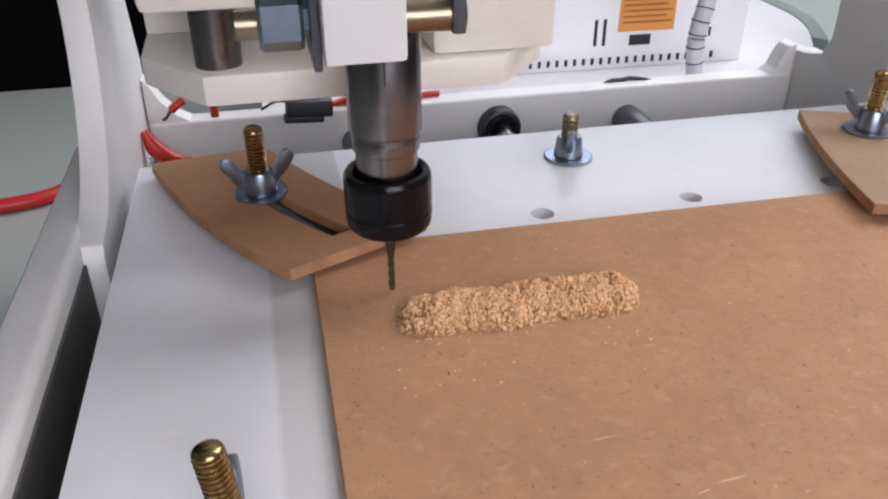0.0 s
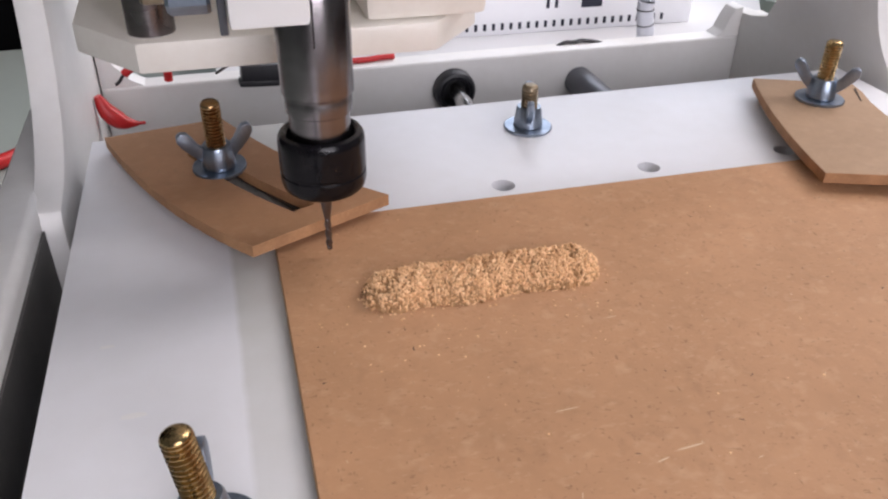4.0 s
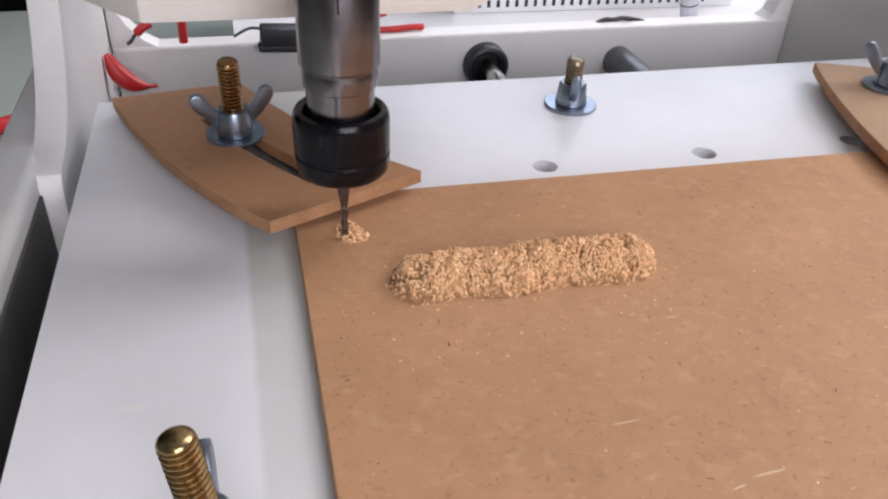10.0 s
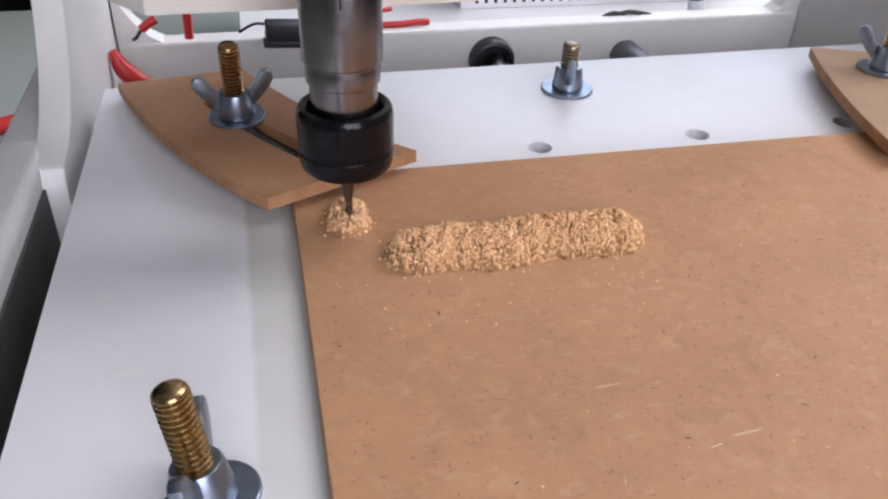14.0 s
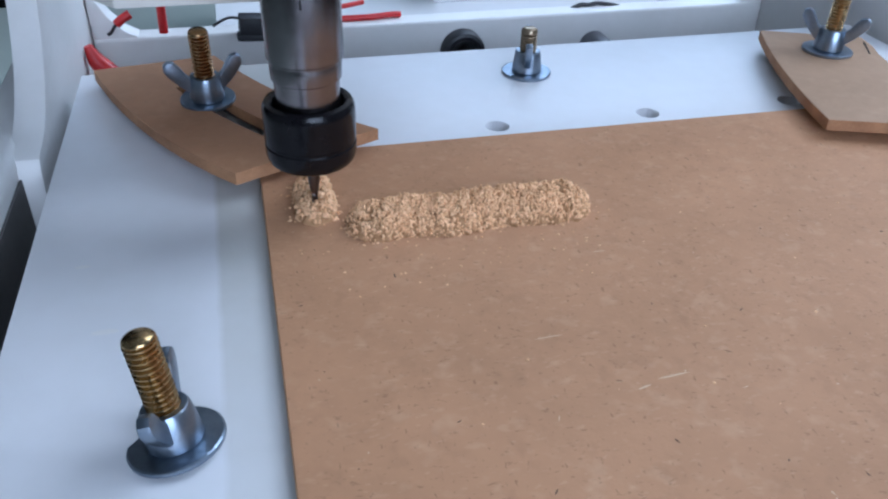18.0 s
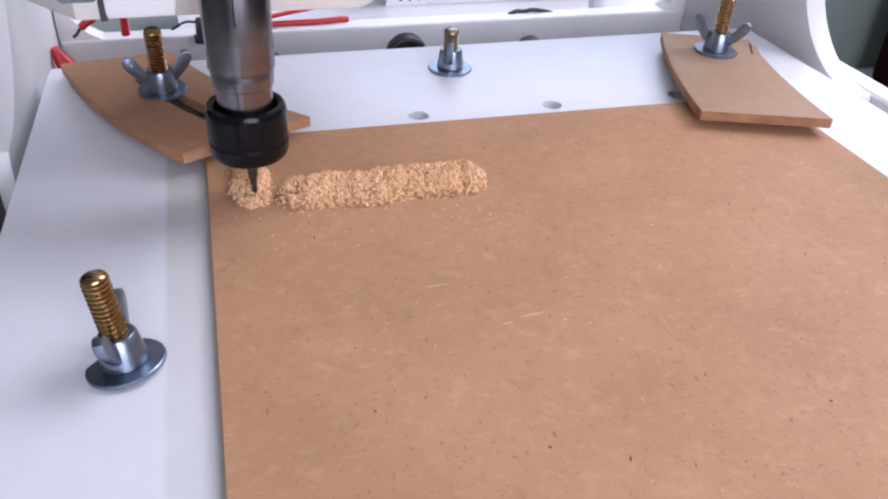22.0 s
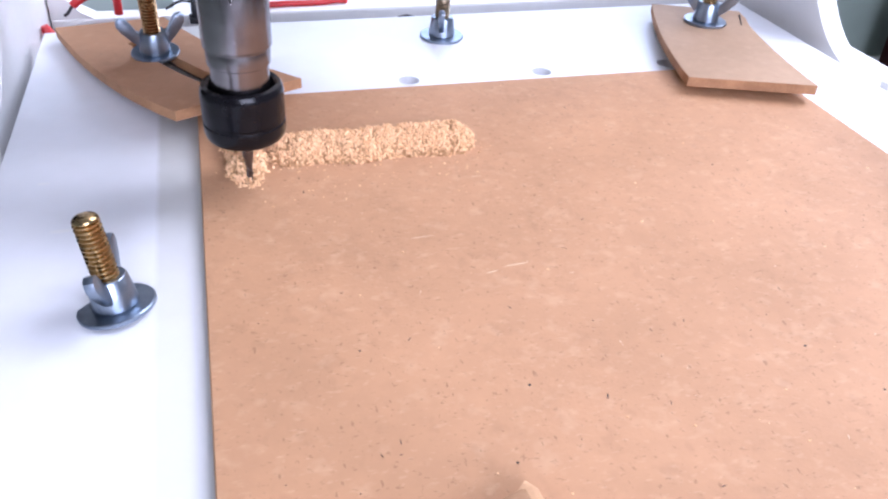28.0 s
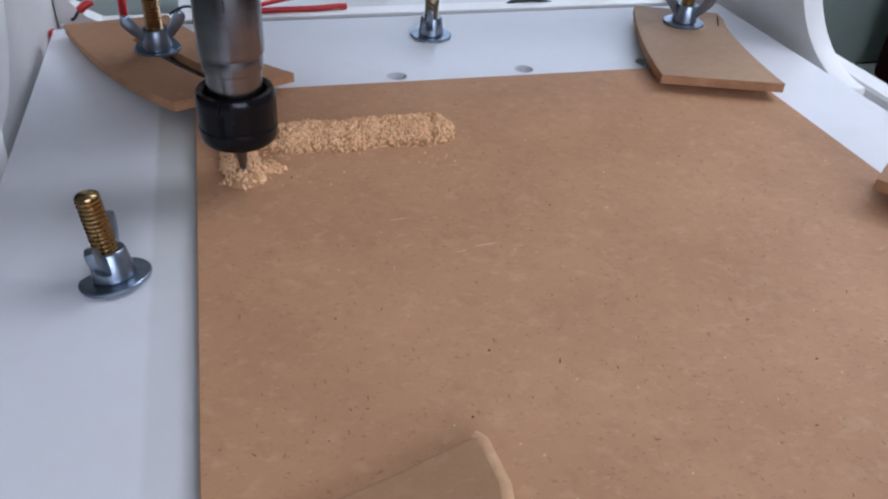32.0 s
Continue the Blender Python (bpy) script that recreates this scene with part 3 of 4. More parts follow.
# ---- dust ----
def heap(name, words, spine, width, height, grains, size, seed, at=(0, 0)):
    """A low ridge of loose dust: a lumpy core covered with single grains."""
    rnd = random.Random(seed)
    bm = bmesh.new()
    pts = [Vector((*p, 0)) for p in spine]

    def lift(x, y):
        """Height of the heap over the sheet, below nought outside it."""
        d = 1.0
        for p, q in zip(pts, pts[1:]):
            k = max(0.0, min(1.0, ((x - p.x) * (q.x - p.x) + (y - p.y) * (q.y - p.y)) / max(1e-12, (q - p).length_squared)))
            d = min(d, math.hypot(x - p.x - (q.x - p.x) * k, y - p.y - (q.y - p.y) * k))
        w = width * (1 + 0.13 * noise.noise(Vector((x * 210 + seed, y * 210, 3.0))) + 0.09 * noise.noise(Vector((x * 620, y * 620, seed))))
        u = 1 - (d / w) ** 2
        if u <= 0:
            return -0.001
        z = height * u ** 0.55 * (1 + 0.26 * noise.noise(Vector((x * 230, y * 230, seed))))
        fine = 0.00105 * noise.noise(Vector((x * 620, y * 900, seed + 5.0))) + 0.00060 * noise.noise(Vector((x * 1500, y * 1800, seed + 9.0)))
        pit = 0.0042 * max(0.0, noise.noise(Vector((x * 430, y * 560, seed + 2.0))) - 0.24)
        return z + (fine - pit) * min(1.0, 3 * u)

    step = 0.00042
    x0, x1 = min(p.x for p in pts) - width * 1.25, max(p.x for p in pts) + width * 1.25
    y0, y1 = min(p.y for p in pts) - width * 1.25, max(p.y for p in pts) + width * 1.25
    nx, ny = int((x1 - x0) / step), int((y1 - y0) / step)
    grid = [[bm.verts.new((x0 + i * step, y0 + j * step, max(-0.0004, lift(x0 + i * step, y0 + j * step)))) for j in range(ny)] for i in range(nx)]
    for i in range(nx - 1):
        for j in range(ny - 1):
            quad = (grid[i][j], grid[i + 1][j], grid[i + 1][j + 1], grid[i][j + 1])
            if max(v.co.z for v in quad) > 0:
                bm.faces.new(quad)
    bmesh.ops.delete(bm, geom=[v for v in bm.verts if not v.link_faces], context="VERTS")
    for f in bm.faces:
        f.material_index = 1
    grain = bmesh.new()
    bmesh.ops.create_icosphere(grain, subdivisions=1, radius=1.0)
    base = [v.co.copy() for v in grain.verts]
    faces = [[v.index for v in f.verts] for f in grain.faces]
    grain.free()
    for g in range(grains):
        k = min(1.0, max(0.0, rnd.random() * 1.16 - 0.08)) * (len(pts) - 1)
        i = int(k)
        c = pts[i].lerp(pts[min(i + 1, len(pts) - 1)], k - i) if len(pts) > 1 else pts[0]
        a, q = rnd.random() * 6.2832, 1.06 * rnd.random() ** 0.40
        if rnd.random() < 0.03:
            q = 1 + rnd.random() ** 2 * 0.7
        x, y = c.x + width * q * math.cos(a), c.y + width * q * math.sin(a)
        z = max(0.0, lift(x, y))
        r = size * (0.45 + 0.9 * rnd.random())
        e = Euler((rnd.random() * 6, rnd.random() * 6, rnd.random() * 6)).to_matrix()
        sc = Vector((r * (1 + rnd.random()), r * (0.6 + 0.5 * rnd.random()), r * (0.5 + 0.4 * rnd.random())))
        vs = [bm.verts.new(e @ Vector((b.x * sc.x, b.y * sc.y, b.z * sc.z)) + Vector((x, y, z + r * 0.05))) for b in base]
        for f in faces:
            bm.faces.new([vs[i] for i in f])
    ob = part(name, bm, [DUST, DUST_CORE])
    ob.matrix_basis = pose(*at, MTH - 0.0003)
    return tagged(ob, words, "sawdust", "", "stuff")


ridge = heap("dust_ridge", "long ridge of pale wood dust left beside a finished cut", [(-0.0556 + 0.0558 * k / 12, -0.0618 + 0.001 * math.sin(k)) for k in range(13)], 0.0092, 0.0062, 6400, 0.00047, 5)
ON_BED.append(ridge)
FRESH = []           # thrown up while the tool works: (object, seconds, height)


def slide(t):
    """How far the bed has slid at t seconds."""
    for (a, p), (b, q) in zip(BED, BED[1:]):
        if a <= t <= b:
            return p + (q - p) * (t - a) / (b - a)
    return BED[-1][1]


for n, (t, off, w, h, g) in enumerate(((8.4, 0.000, 0.0036, 0.0016, 90), (9.3, 0.001, 0.0052, 0.0030, 260), (10.5, 0.000, 0.0056, 0.0046, 330), (12.2, 0.0, 0.0058, 0.0050, 330),
                                       (14.2, 0.001, 0.0058, 0.0050, 330), (16.6, 0.000, 0.0059, 0.0052, 330), (18.8, -0.001, 0.0060, 0.0052, 330),
                                       (21.0, 0.000, 0.0062, 0.0052, 330), (23.4, 0.0005, 0.0064, 0.0054, 340), (25.6, 0.0, 0.0066, 0.0054, 340), (27.6, 0.0, 0.0068, 0.0054, 340),
                                       (29.2, 0.0012, 0.0068, 0.0050, 320), (30.6, 0.001, 0.0064, 0.0045, 260))):
    y = TOOL_Y - slide(t) - 0.0012
    ob = heap("dust_heap", "fresh heap of pale wood dust round the cutter", [(0, 0), (0.0003, -0.0012)], w, h, g, 0.00062, 40 + n, (-0.0722 + off, y))
    FRESH.append((ob, t, h))
for n, (t, x, y, w, h, g) in enumerate(((28.2, -0.0630, -0.0800, 0.0036, 0.0022, 120), (29.5, -0.0600, -0.0815, 0.0026, 0.0012, 60))):
    FRESH.append((heap("dust_heap", "small spill of pale wood dust beside the cutter", [(0, 0), (0.001, 0)], w, h, g, 0.0006, 70 + n, (x, y)), t, h))

# loose specks on the sheet
rnd = random.Random(11)
bm = bmesh.new()
for k in range(170):
    far = rnd.random()
    if far < 0.55:
        x, y = rnd.gauss(-0.03, 0.035), rnd.gauss(-0.078, 0.012)
    else:
        x, y = MX + 0.004 + rnd.random() * 0.24, MY - 0.004 - rnd.random() * 0.28
    if not (MX + 0.002 < x < 0.155):
        continue
    r = 0.00018 + 0.00028 * rnd.random() ** 2
    q = bmesh.ops.create_icosphere(bm, subdivisions=1, radius=r)["verts"]
    for v in q:
        v.co = Vector((x + v.co.x * (1 + rnd.random() * 0.1), y + v.co.y, MTH + max(0, v.co.z * 0.8)))
specks = part("dust_specks", bm, DUST)
ON_BED.append(tagged(specks, "scattered grains of pale wood dust on the work sheet", "sawdust", "", "stuff"))

# dark and pale fibres pressed into the sheet
DARKFIB = mat("dark_fibre", (0.06, 0.035, 0.02), 0.7, 0, (0.12, 0.07, 0.04), 300, 0.7)
PALEFIB = mat("pale_fibre", (0.66, 0.48, 0.31), 0.7, 0, (0.58, 0.40, 0.25), 300, 0.7)


def fibre(bm, x, y, length, wide, turn):
    c, s = math.cos(turn), math.sin(turn)
    out = []
    for u, v in ((-1, -0.3), (-0.4, -1), (0.5, -0.8), (1, 0.1), (0.4, 0.9), (-0.5, 0.8)):
        a, b = u * length / 2, v * wide / 2
        out.append(bm.verts.new((x + a * c - b * s, y + a * s + b * c, MTH + 0.00012)))
    bm.faces.new(out)


dark, pale = bmesh.new(), bmesh.new()
for x, y, l, w, a in ((-0.0557, -0.0874, 0.0022, 0.0004, 1.5), (-0.0149, -0.1854, 0.0010, 0.0009, 0.3), (0.0604, -0.1877, 0.0011, 0.0008, 0), (0.0878, -0.0957, 0.0011, 0.0008, 0),
                      (-0.0256, -0.2070, 0.0008, 0.0008, 0), (-0.0520, -0.1650, 0.0008, 0.0008, 0), (-0.0810, -0.0950, 0.0014, 0.0004, 0.2), (0.0700, -0.2060, 0.0010, 0.0007, 0.4),
                      (0.0020, -0.1930, 0.0022, 0.0005, 1.1)):
    fibre(dark, x, y, l, w, a)
for x, y, l, w, a in ((-0.0246, -0.1196, 0.0078, 0.0004, 0.03), (-0.0015, -0.1385, 0.0085, 0.0006, 0.06), (-0.0095, -0.1405, 0.0040, 0.0005, 0.2), (0.0020, -0.0880, 0.0040, 0.0004, 0)):
    fibre(pale, x, y, l, w, a)
for k in range(150):
    fibre(dark if k % 3 else pale, MX + 0.003 + rnd.random() * 0.235, MY - 0.03 - rnd.random() * 0.26, 0.0005 + 0.0016 * rnd.random() ** 2, 0.00022 + 0.0002 * rnd.random(), rnd.gauss(0.9, 0.9))
for name, b, m_ in (("dark_fibres", dark, DARKFIB), ("pale_fibres", pale, PALEFIB)):
    ON_BED.append(tagged(part(name, b, m_), name.replace("_", " ") + " showing in the face of the work sheet", "wood fibres", "", "stuff"))

# the strap at the front of the sheet, with its bolt out of sight
fc = thing("strap_clamp", "brown fibreboard clamp strap with worn edge on the sheet", "clamp", "clamps round the work sheet")
RIM = [(-0.0268, -0.2160), (-0.0256, -0.2172), (-0.0245, -0.2300), (-0.0330, -0.2750)]
inner = [(x - 0.0013, y - 0.0004) for x, y in RIM]
part("strap", flat_strap(inner + [(-0.0800, -0.2700), (-0.0700, -0.2295), (-0.0474, -0.2230)], MTH + 0.0003, MTH + 0.0046, 0.0006), [MDF_DARK, MDF_EDGE], fc)
part("worn_edge", tube([(x - 0.0016, y, MTH + 0.00255) for x, y in RIM], 0.0023, 14), MDF_CUT, fc, "pale rubbed edge of the strap", 0.9)
ON_BED.append(fc)
# the clamp at the side of the sheet stands on a packing block
sc = thing("strap_clamp", "brown fibreboard clamp strap raised over the side of the sheet", "clamp", "clamps round the work sheet")
part("strap", flat_strap([(0.1389, -0.1383), (0.1575, -0.1240), (0.1940, -0.1670), (0.1720, -0.2030)], 0.0086, 0.0128), [MDF_CLAMP, MDF_EDGE], sc)
part("packing_block", box(0.168, 0.180, -0.176, -0.150, 0.0, 0.0087, 0.0003, 1), MDF_EDGE, sc)
ON_BED.append(sc)
bolt(0.1612, -0.1352, 0.0129, 0.0340, 30, "yellow bolt and wing nut holding the side clamp")


# ---- the tool: spindle, nut, cutter and its holder; origin on the axis at the nut's upper rim ----
tool = thing("router_spindle", "grey steel router spindle with black collet nut and thin cutter", "router spindle")
part("spindle_body", lathe([(0.0087, -0.0020), (0.0087, 0.0070), (0.0094, 0.0075), (0.0095, 0.0112), (0.0093, 0.0118), (0.0093, 0.0124), (0.0101, 0.0130), (0.0102, 0.0400),
                            (0.0098, 0.0410), (0.0078, 0.0410), (0.0076, 0.0380), (0, 0.0380)], 56), STEEL, tool, "turned grey steel sleeve with a stepped neck", 0.5)
part("clamp_slit", box(-0.0003, 0.0003, -0.01024, -0.0095, 0.0280, 0.0405, 0.0001, 1), WIRE, tool, "dark slit in the sleeve", None, pose(0, 0, 0, 0, 0, -6))
part("collet_nut", lathe([(0.0094, -0.0030), (0.0098, 0.0004), (0.0106, 0.0010), (0.0118, 0.0006), (0.0124, -0.0004), (0.0126, -0.0020), (0.0126, -0.0100), (0.01235, -0.0104), (0.01235, -0.0110), (0.0126, -0.0114), (0.01255, -0.0140), (0.0121, -0.0158), (0.0112, -0.0168),
                          (0.0096, -0.0173), (0.0034, -0.0173), (0.0030, -0.0168), (0, -0.0168)], 72), OXIDE, tool, "glossy black collet nut", 0.5)
part("cutter", lathe([(0.0022, -0.0140), (0.0021, -0.0200), (0.0016, -0.0245), (0.0011, -0.0275), (0.0009, -0.0290), (0.0009, -0.0395), (0.0005, -0.0400), (0, -0.0400)], 16), DARKROD, tool, "thin dark steel cutter", 0.5)
bm = bmesh.new()
for ph in (0, math.pi):
    tube([(0.0007 * math.cos(ph + k * 0.55), 0.0007 * math.sin(ph + k * 0.55), -0.0275 - k * 0.00058) for k in range(21)], 0.00045, 6, bm)
part("cutter_flute", bm, DARKROD, tool, "", 0.8)
part("holder_block", box(-0.0228, -0.0126, -0.1120, -0.0850, 0.0660, 0.1100, 0.0007), WHITE, tool, "white plastic holder block", 0.6)
part("holder_back", box(-0.0200, 0.0200, 0.0080, 0.0160, 0.0420, 0.0900, 0.0010), WHITE, tool, "", 0.6)
part("holder_plate", box(-0.0240, -0.0229, -0.1090, -0.0900, 0.0645, 0.1100, 0.0003), GREYROD, tool, "thin grey metal plate", 0.6)
XM = Matrix(((0, 0, 1, 0), (0, 1, 0, 0), (-1, 0, 0, 0), (0, 0, 0, 1)))
part("hex_bolt", lathe([(0.0, -0.0303), (0.0040, -0.0303), (0.0044, -0.0298), (0.0044, -0.0252), (0.0041, -0.0247), (0.0025, -0.0247), (0.0025, -0.0238), (0, -0.0238)], 6), ZINC, tool, "blue zinc hexagon bolt head", 0.3,
     Matrix.Translation((0, -0.104, 0.0705)) @ XM)
part("bolt_tip", lathe([(0, -0.0334), (0.0016, -0.0334), (0.0019, -0.0330), (0.0019, -0.0303), (0, -0.0303)], 18), BRONZE, tool, "brown threaded end of the bolt", 0.5, Matrix.Translation((0, -0.104, 0.0697)) @ XM)
part("drive_shaft", lathe([(0, 0.0375), (0.0020, 0.0375), (0.0020, 0.0600), (0, 0.0600)], 16), BRIGHT, tool, "bright drive shaft above the sleeve", 0.5)
part("cross_rod", lathe([(0.0042, 0.0024), (0.0042, 0.0200), (0.0038, 0.0206), (0, 0.0206)], 24), BRONZE, tool, "brown metal cross rod", 0.5, Matrix.Translation((0, -0.006, 0.0445)) @ XM)
part("rod_collar", box(0.0165, 0.0200, -0.0115, -0.0005, 0.0405, 0.0560, 0.0008), GREYROD, tool, "dark collar on the cross rod", 0.6)

# ---- the carriage behind it; origin on the tool's axis at the bed's level ----
carriage = thing("x_carriage", "cream white plastic carriage with an upright steel rod", "carriage")
part("base_slab", prism([(-0.0490, 0.035), (0.0440, 0.035), (0.0645, 0.059), (0.068, 0.110), (-0.070, 0.110), (-0.0690, 0.061)], 0.0545, 0.0642, 0.0014), CREAM, carriage, "cream plastic slab with bevelled corners", 0.6)
part("guide_rod", lathe([(0.0072, 0.0640), (0.0072, 0.2600)], 40), DARKROD, carriage, "polished steel guide rod", 0.5, Matrix.Translation((-0.0442, 0.0470, 0)))
# panel and blocks run on unseen up to 0.26 to shade the left side
part("back_panel", box(-0.069, 0.064, 0.086, 0.098, 0.0643, 0.2600, 0.0008), CREAM, carriage, "", 0.6)
part("bearing_block", box(0.0215, 0.062, 0.0385, 0.084, 0.0643, 0.2600, 0.0030), CREAM, carriage, "white bearing block", 0.6)
part("bearing_block", box(-0.064, -0.028, 0.034, 0.084, 0.0830, 0.2600, 0.0030), CREAM, carriage, "white bearing block", 0.6)

# ---- the frame ----
FX0, FX1, FT = -0.1575, 0.2135, 0.0115      # inner faces of the two side plates, their thickness


machine = thing("desktop_router", "white plastic desktop router body standing on the work table", "router")


# the left upright ends in a rounded nose above a deep trough beside the bed
out = [(0.026, -0.10), (0.026, -0.0120), (0.0268, -0.0060), (0.0290, -0.0025)]
out += [(0.0310 + 0.064 * math.sin(k / 14 * math.pi / 2), -0.0015 + 0.086 * (1 - math.cos(k / 14 * math.pi / 2))) for k in range(15)]
out += [(0.0960, 0.30), (0.175, 0.30), (0.180, 0.06), (0.196, 0.015), (0.196, -0.10)]
YZ = Matrix(((0, 0, 1, 0), (1, 0, 0, 0), (0, 1, 0, 0), (0, 0, 0, 1)))
left = part("side_plate", prism(out, 0, 0.0108, 0.0012, YZ), WHITE, machine, "white plastic upright with a rounded foot", 0.5, Matrix.Translation((FX0 - 0.0108, 0, 0)))
# added panel; its dark colour stands for shade on the rail's inner face
part("trough_shade_panel", box(-0.1649, -0.1640, -0.60, 0.0258, -0.0999, -0.0080), TROUGH_SHADE, machine, "dark grey panel added inside the rail for the trough's shade")
rim = [(-0.1805, -0.10), (-0.1805, -0.0010), (-0.1797, -0.0002), (-0.1786, 0.0)]
rim += [(-0.1690 + 0.0040 * math.sin(k / 8 * math.pi / 2), -0.0040 + 0.0040 * math.cos(k / 8 * math.pi / 2)) for k in range(9)] + [(-0.1650, -0.10)]
XZ = Matrix(((1, 0, 0, 0), (0, 0, 1, 0), (0, 1, 0, 0), (0, 0, 0, 1)))
part("side_rail", prism(rim, -0.60, 0.196, 0.0, XZ), WHITE, machine, "long white rail with a rounded inner edge", 0.5)
# the right upright is alike; its trough is shallow and lined in grey
out = [(0.0205, -0.10), (0.0205, -0.0140), (0.0210, -0.0090), (0.0216, -0.0062)]
out += [(0.0225 + 0.056 * math.sin(k / 14 * math.pi / 2), -0.0055 + 0.060 * (1 - math.cos(k / 14 * math.pi / 2))) for k in range(15)]
out += [(0.0800, 0.30), (0.150, 0.30), (0.1505, 0.014), (0.156, 0.004), (0.170, 0.0005), (0.196, -0.002), (0.196, -0.10)]
right = part("side_plate", prism(out, 0, FT, 0.0010, YZ), WHITE, machine, "white plastic upright with a rounded foot", 0.5, Matrix.Translation((FX1, 0, 0)))
rim = [(0.2260, -0.10), (0.2260, -0.0090), (0.2264, -0.0070), (0.2278, -0.0056), (0.2390, -0.0056), (0.2400, -0.0066), (0.2400, -0.10)]
part("side_rail", prism(rim, -0.60, 0.196, 0.0, XZ), WHITE, machine, "long white rail with a rounded inner edge", 0.5)
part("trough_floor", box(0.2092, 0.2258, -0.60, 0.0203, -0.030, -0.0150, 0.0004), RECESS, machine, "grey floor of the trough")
part("rail_lip", box(0.2064, 0.2090, -0.60, 0.0203, -0.040, -0.0054, 0.0006), WHITE, machine)

back = part("rear_plate", box(FX0 + 0.0005, FX1 - 0.0005, 0.177, 0.190, -0.10, -0.0140, 0.0015), WHITE, machine)
part("corner_fillet", prism([(0.196, -0.0150), (0.2134, -0.0150), (0.2134, 0.0035), (0.2085, 0.0020), (0.2050, -0.0035), (0.2022, -0.0110)], -0.190, -0.178, 0.0008,
                            Matrix(((1, 0, 0, 0), (0, 0, -1, 0), (0, 1, 0, 0), (0, 0, 0, 1)))), WHITE, back, "", 0.6)
part("corner_fillet", prism([(-0.134, -0.0150), (-0.1570, -0.0150), (-0.1570, 0.010), (-0.1535, 0.0060), (-0.1485, -0.0030), (-0.142, -0.0105)], -0.190, -0.178, 0.0008,
                            Matrix(((1, 0, 0, 0), (0, 0, -1, 0), (0, 1, 0, 0), (0, 0, 0, 1)))), WHITE, back, "", 0.6)
for x in (-0.050, 0.1083):
    rail = thing("slide_rail", "dark grey round slide rail under the bed", "rail", "rails under the bed", at=Matrix.Translation((x, 0, -0.0335)))
    ym = Matrix(((1, 0, 0, 0), (0, 0, 1, 0), (0, -1, 0, 0), (0, 0, 0, 1)))
    part("bar", lathe([(0.0080, -0.55), (0.0085, 0.1768)], 28), GREYROD, rail, "", 0.5, ym)
screw = thing("lead_screw", "bright lead screw with a black rubber ring at the rear plate", "lead screw", at=Matrix.Translation((0.0303, 0, -0.0310)))
part("rod", lathe([(0.0046, -0.55), (0.0046, 0.1766)], 20), BRIGHT, screw, "", 0.5, ym)
part("rubber_ring", lathe([(0.0047, 0.1755), (0.0070, 0.1750), (0.0074, 0.1700), (0.0080, 0.1690), (0.0088, 0.1705), (0.0095, 0.1690), (0.0112, 0.1695), (0.0120, 0.1712), (0.0120, 0.1768), (0.0047, 0.1768)], 40), RUBBER, screw, "black rubber ring", 0.5, ym)

ARC = [(0.3392, 0.3347), (0.3508, 0.3560), (0.3598, 0.3785), (0.3652, 0.3980), (0.3678, 0.4167), (0.3694, 0.4537), (0.3698, 0.5000)]
shelf = part("base_shelf", prism([(-0.10, 0.1905), (0.262, 0.1905), (0.300, 0.270)] + ARC + [(-0.10, 0.50)], -0.056, -0.044), GLOSS, machine)
RIMOUT = [(0.3475, 0.3240), (0.3622, 0.3530), (0.3732, 0.3790), (0.3800, 0.4020), (0.3838, 0.4278), (0.3846, 0.4572), (0.3850, 0.5000)]
part("shelf_rim", prism([(x + 0.0003, y) for x, y in ARC] + RIMOUT[::-1], -0.060, -0.0432, 0.0006), GREENGREY, machine, "grey green rim round the shelf's corner", 0.5)
part("base_plate", box(FX0 - FT - 0.02, FX1 + FT + 0.02, -0.62, 0.1900, -0.112, -0.1002, 0.001), TROUGH_SHADE, machine)

# beam added out of view, low enough to keep daylight off the left upright
part("shade_beam", box(FX0 + 0.0003, FX1 - 0.0003, 0.102, 0.148, 0.088, 0.295, 0.002), WHITE, machine, "unseen white plastic beam added between the uprights for its shade", 0.6)

# ---- power supply ----
psu = thing("power_supply", "white metal power supply with vent slits and orange label", "power supply", at=pose(0.055, 0.300, -0.044, 0, 0, -1.5))
part("case", box(-0.01, 0.1965, 0, 0.11, 0.0, 0.060, 0.0012), CASE, psu, "", 0.6)
for k in range(27):
    part("slit", box(0.000 + k * 0.0066, 0.0022 + k * 0.0066, -0.0006, 0.0006, 0.0038, 0.0086, 0.0002, 1), SLIT, psu)
for x in (0.080, 0.0865):
    part("slit", box(x, x + 0.0022, -0.0006, 0.0006, 0.0175, 0.0360), SLIT, psu)
part("switch_opening", box(0.107, 0.123, -0.0006, 0.0006, 0.0165, 0.0240), SLIT, psu)
part("slit", box(0.168, 0.1695, -0.0006, 0.0006, 0.0200, 0.0265), SLIT, psu)
label = part("label", box(0.098, 0.140, -0.0005, 0.0005, 0.0265, 0.0540), ORANGE, psu, "orange warning label with unreadable print")
for k in range(5):
    part("print_line", box(0.1005, 0.1375 - 0.004 * (k % 2), -0.0009, 0.0, 0.0325 + k * 0.0040, 0.0337 + k * 0.0040), PRINT, label)

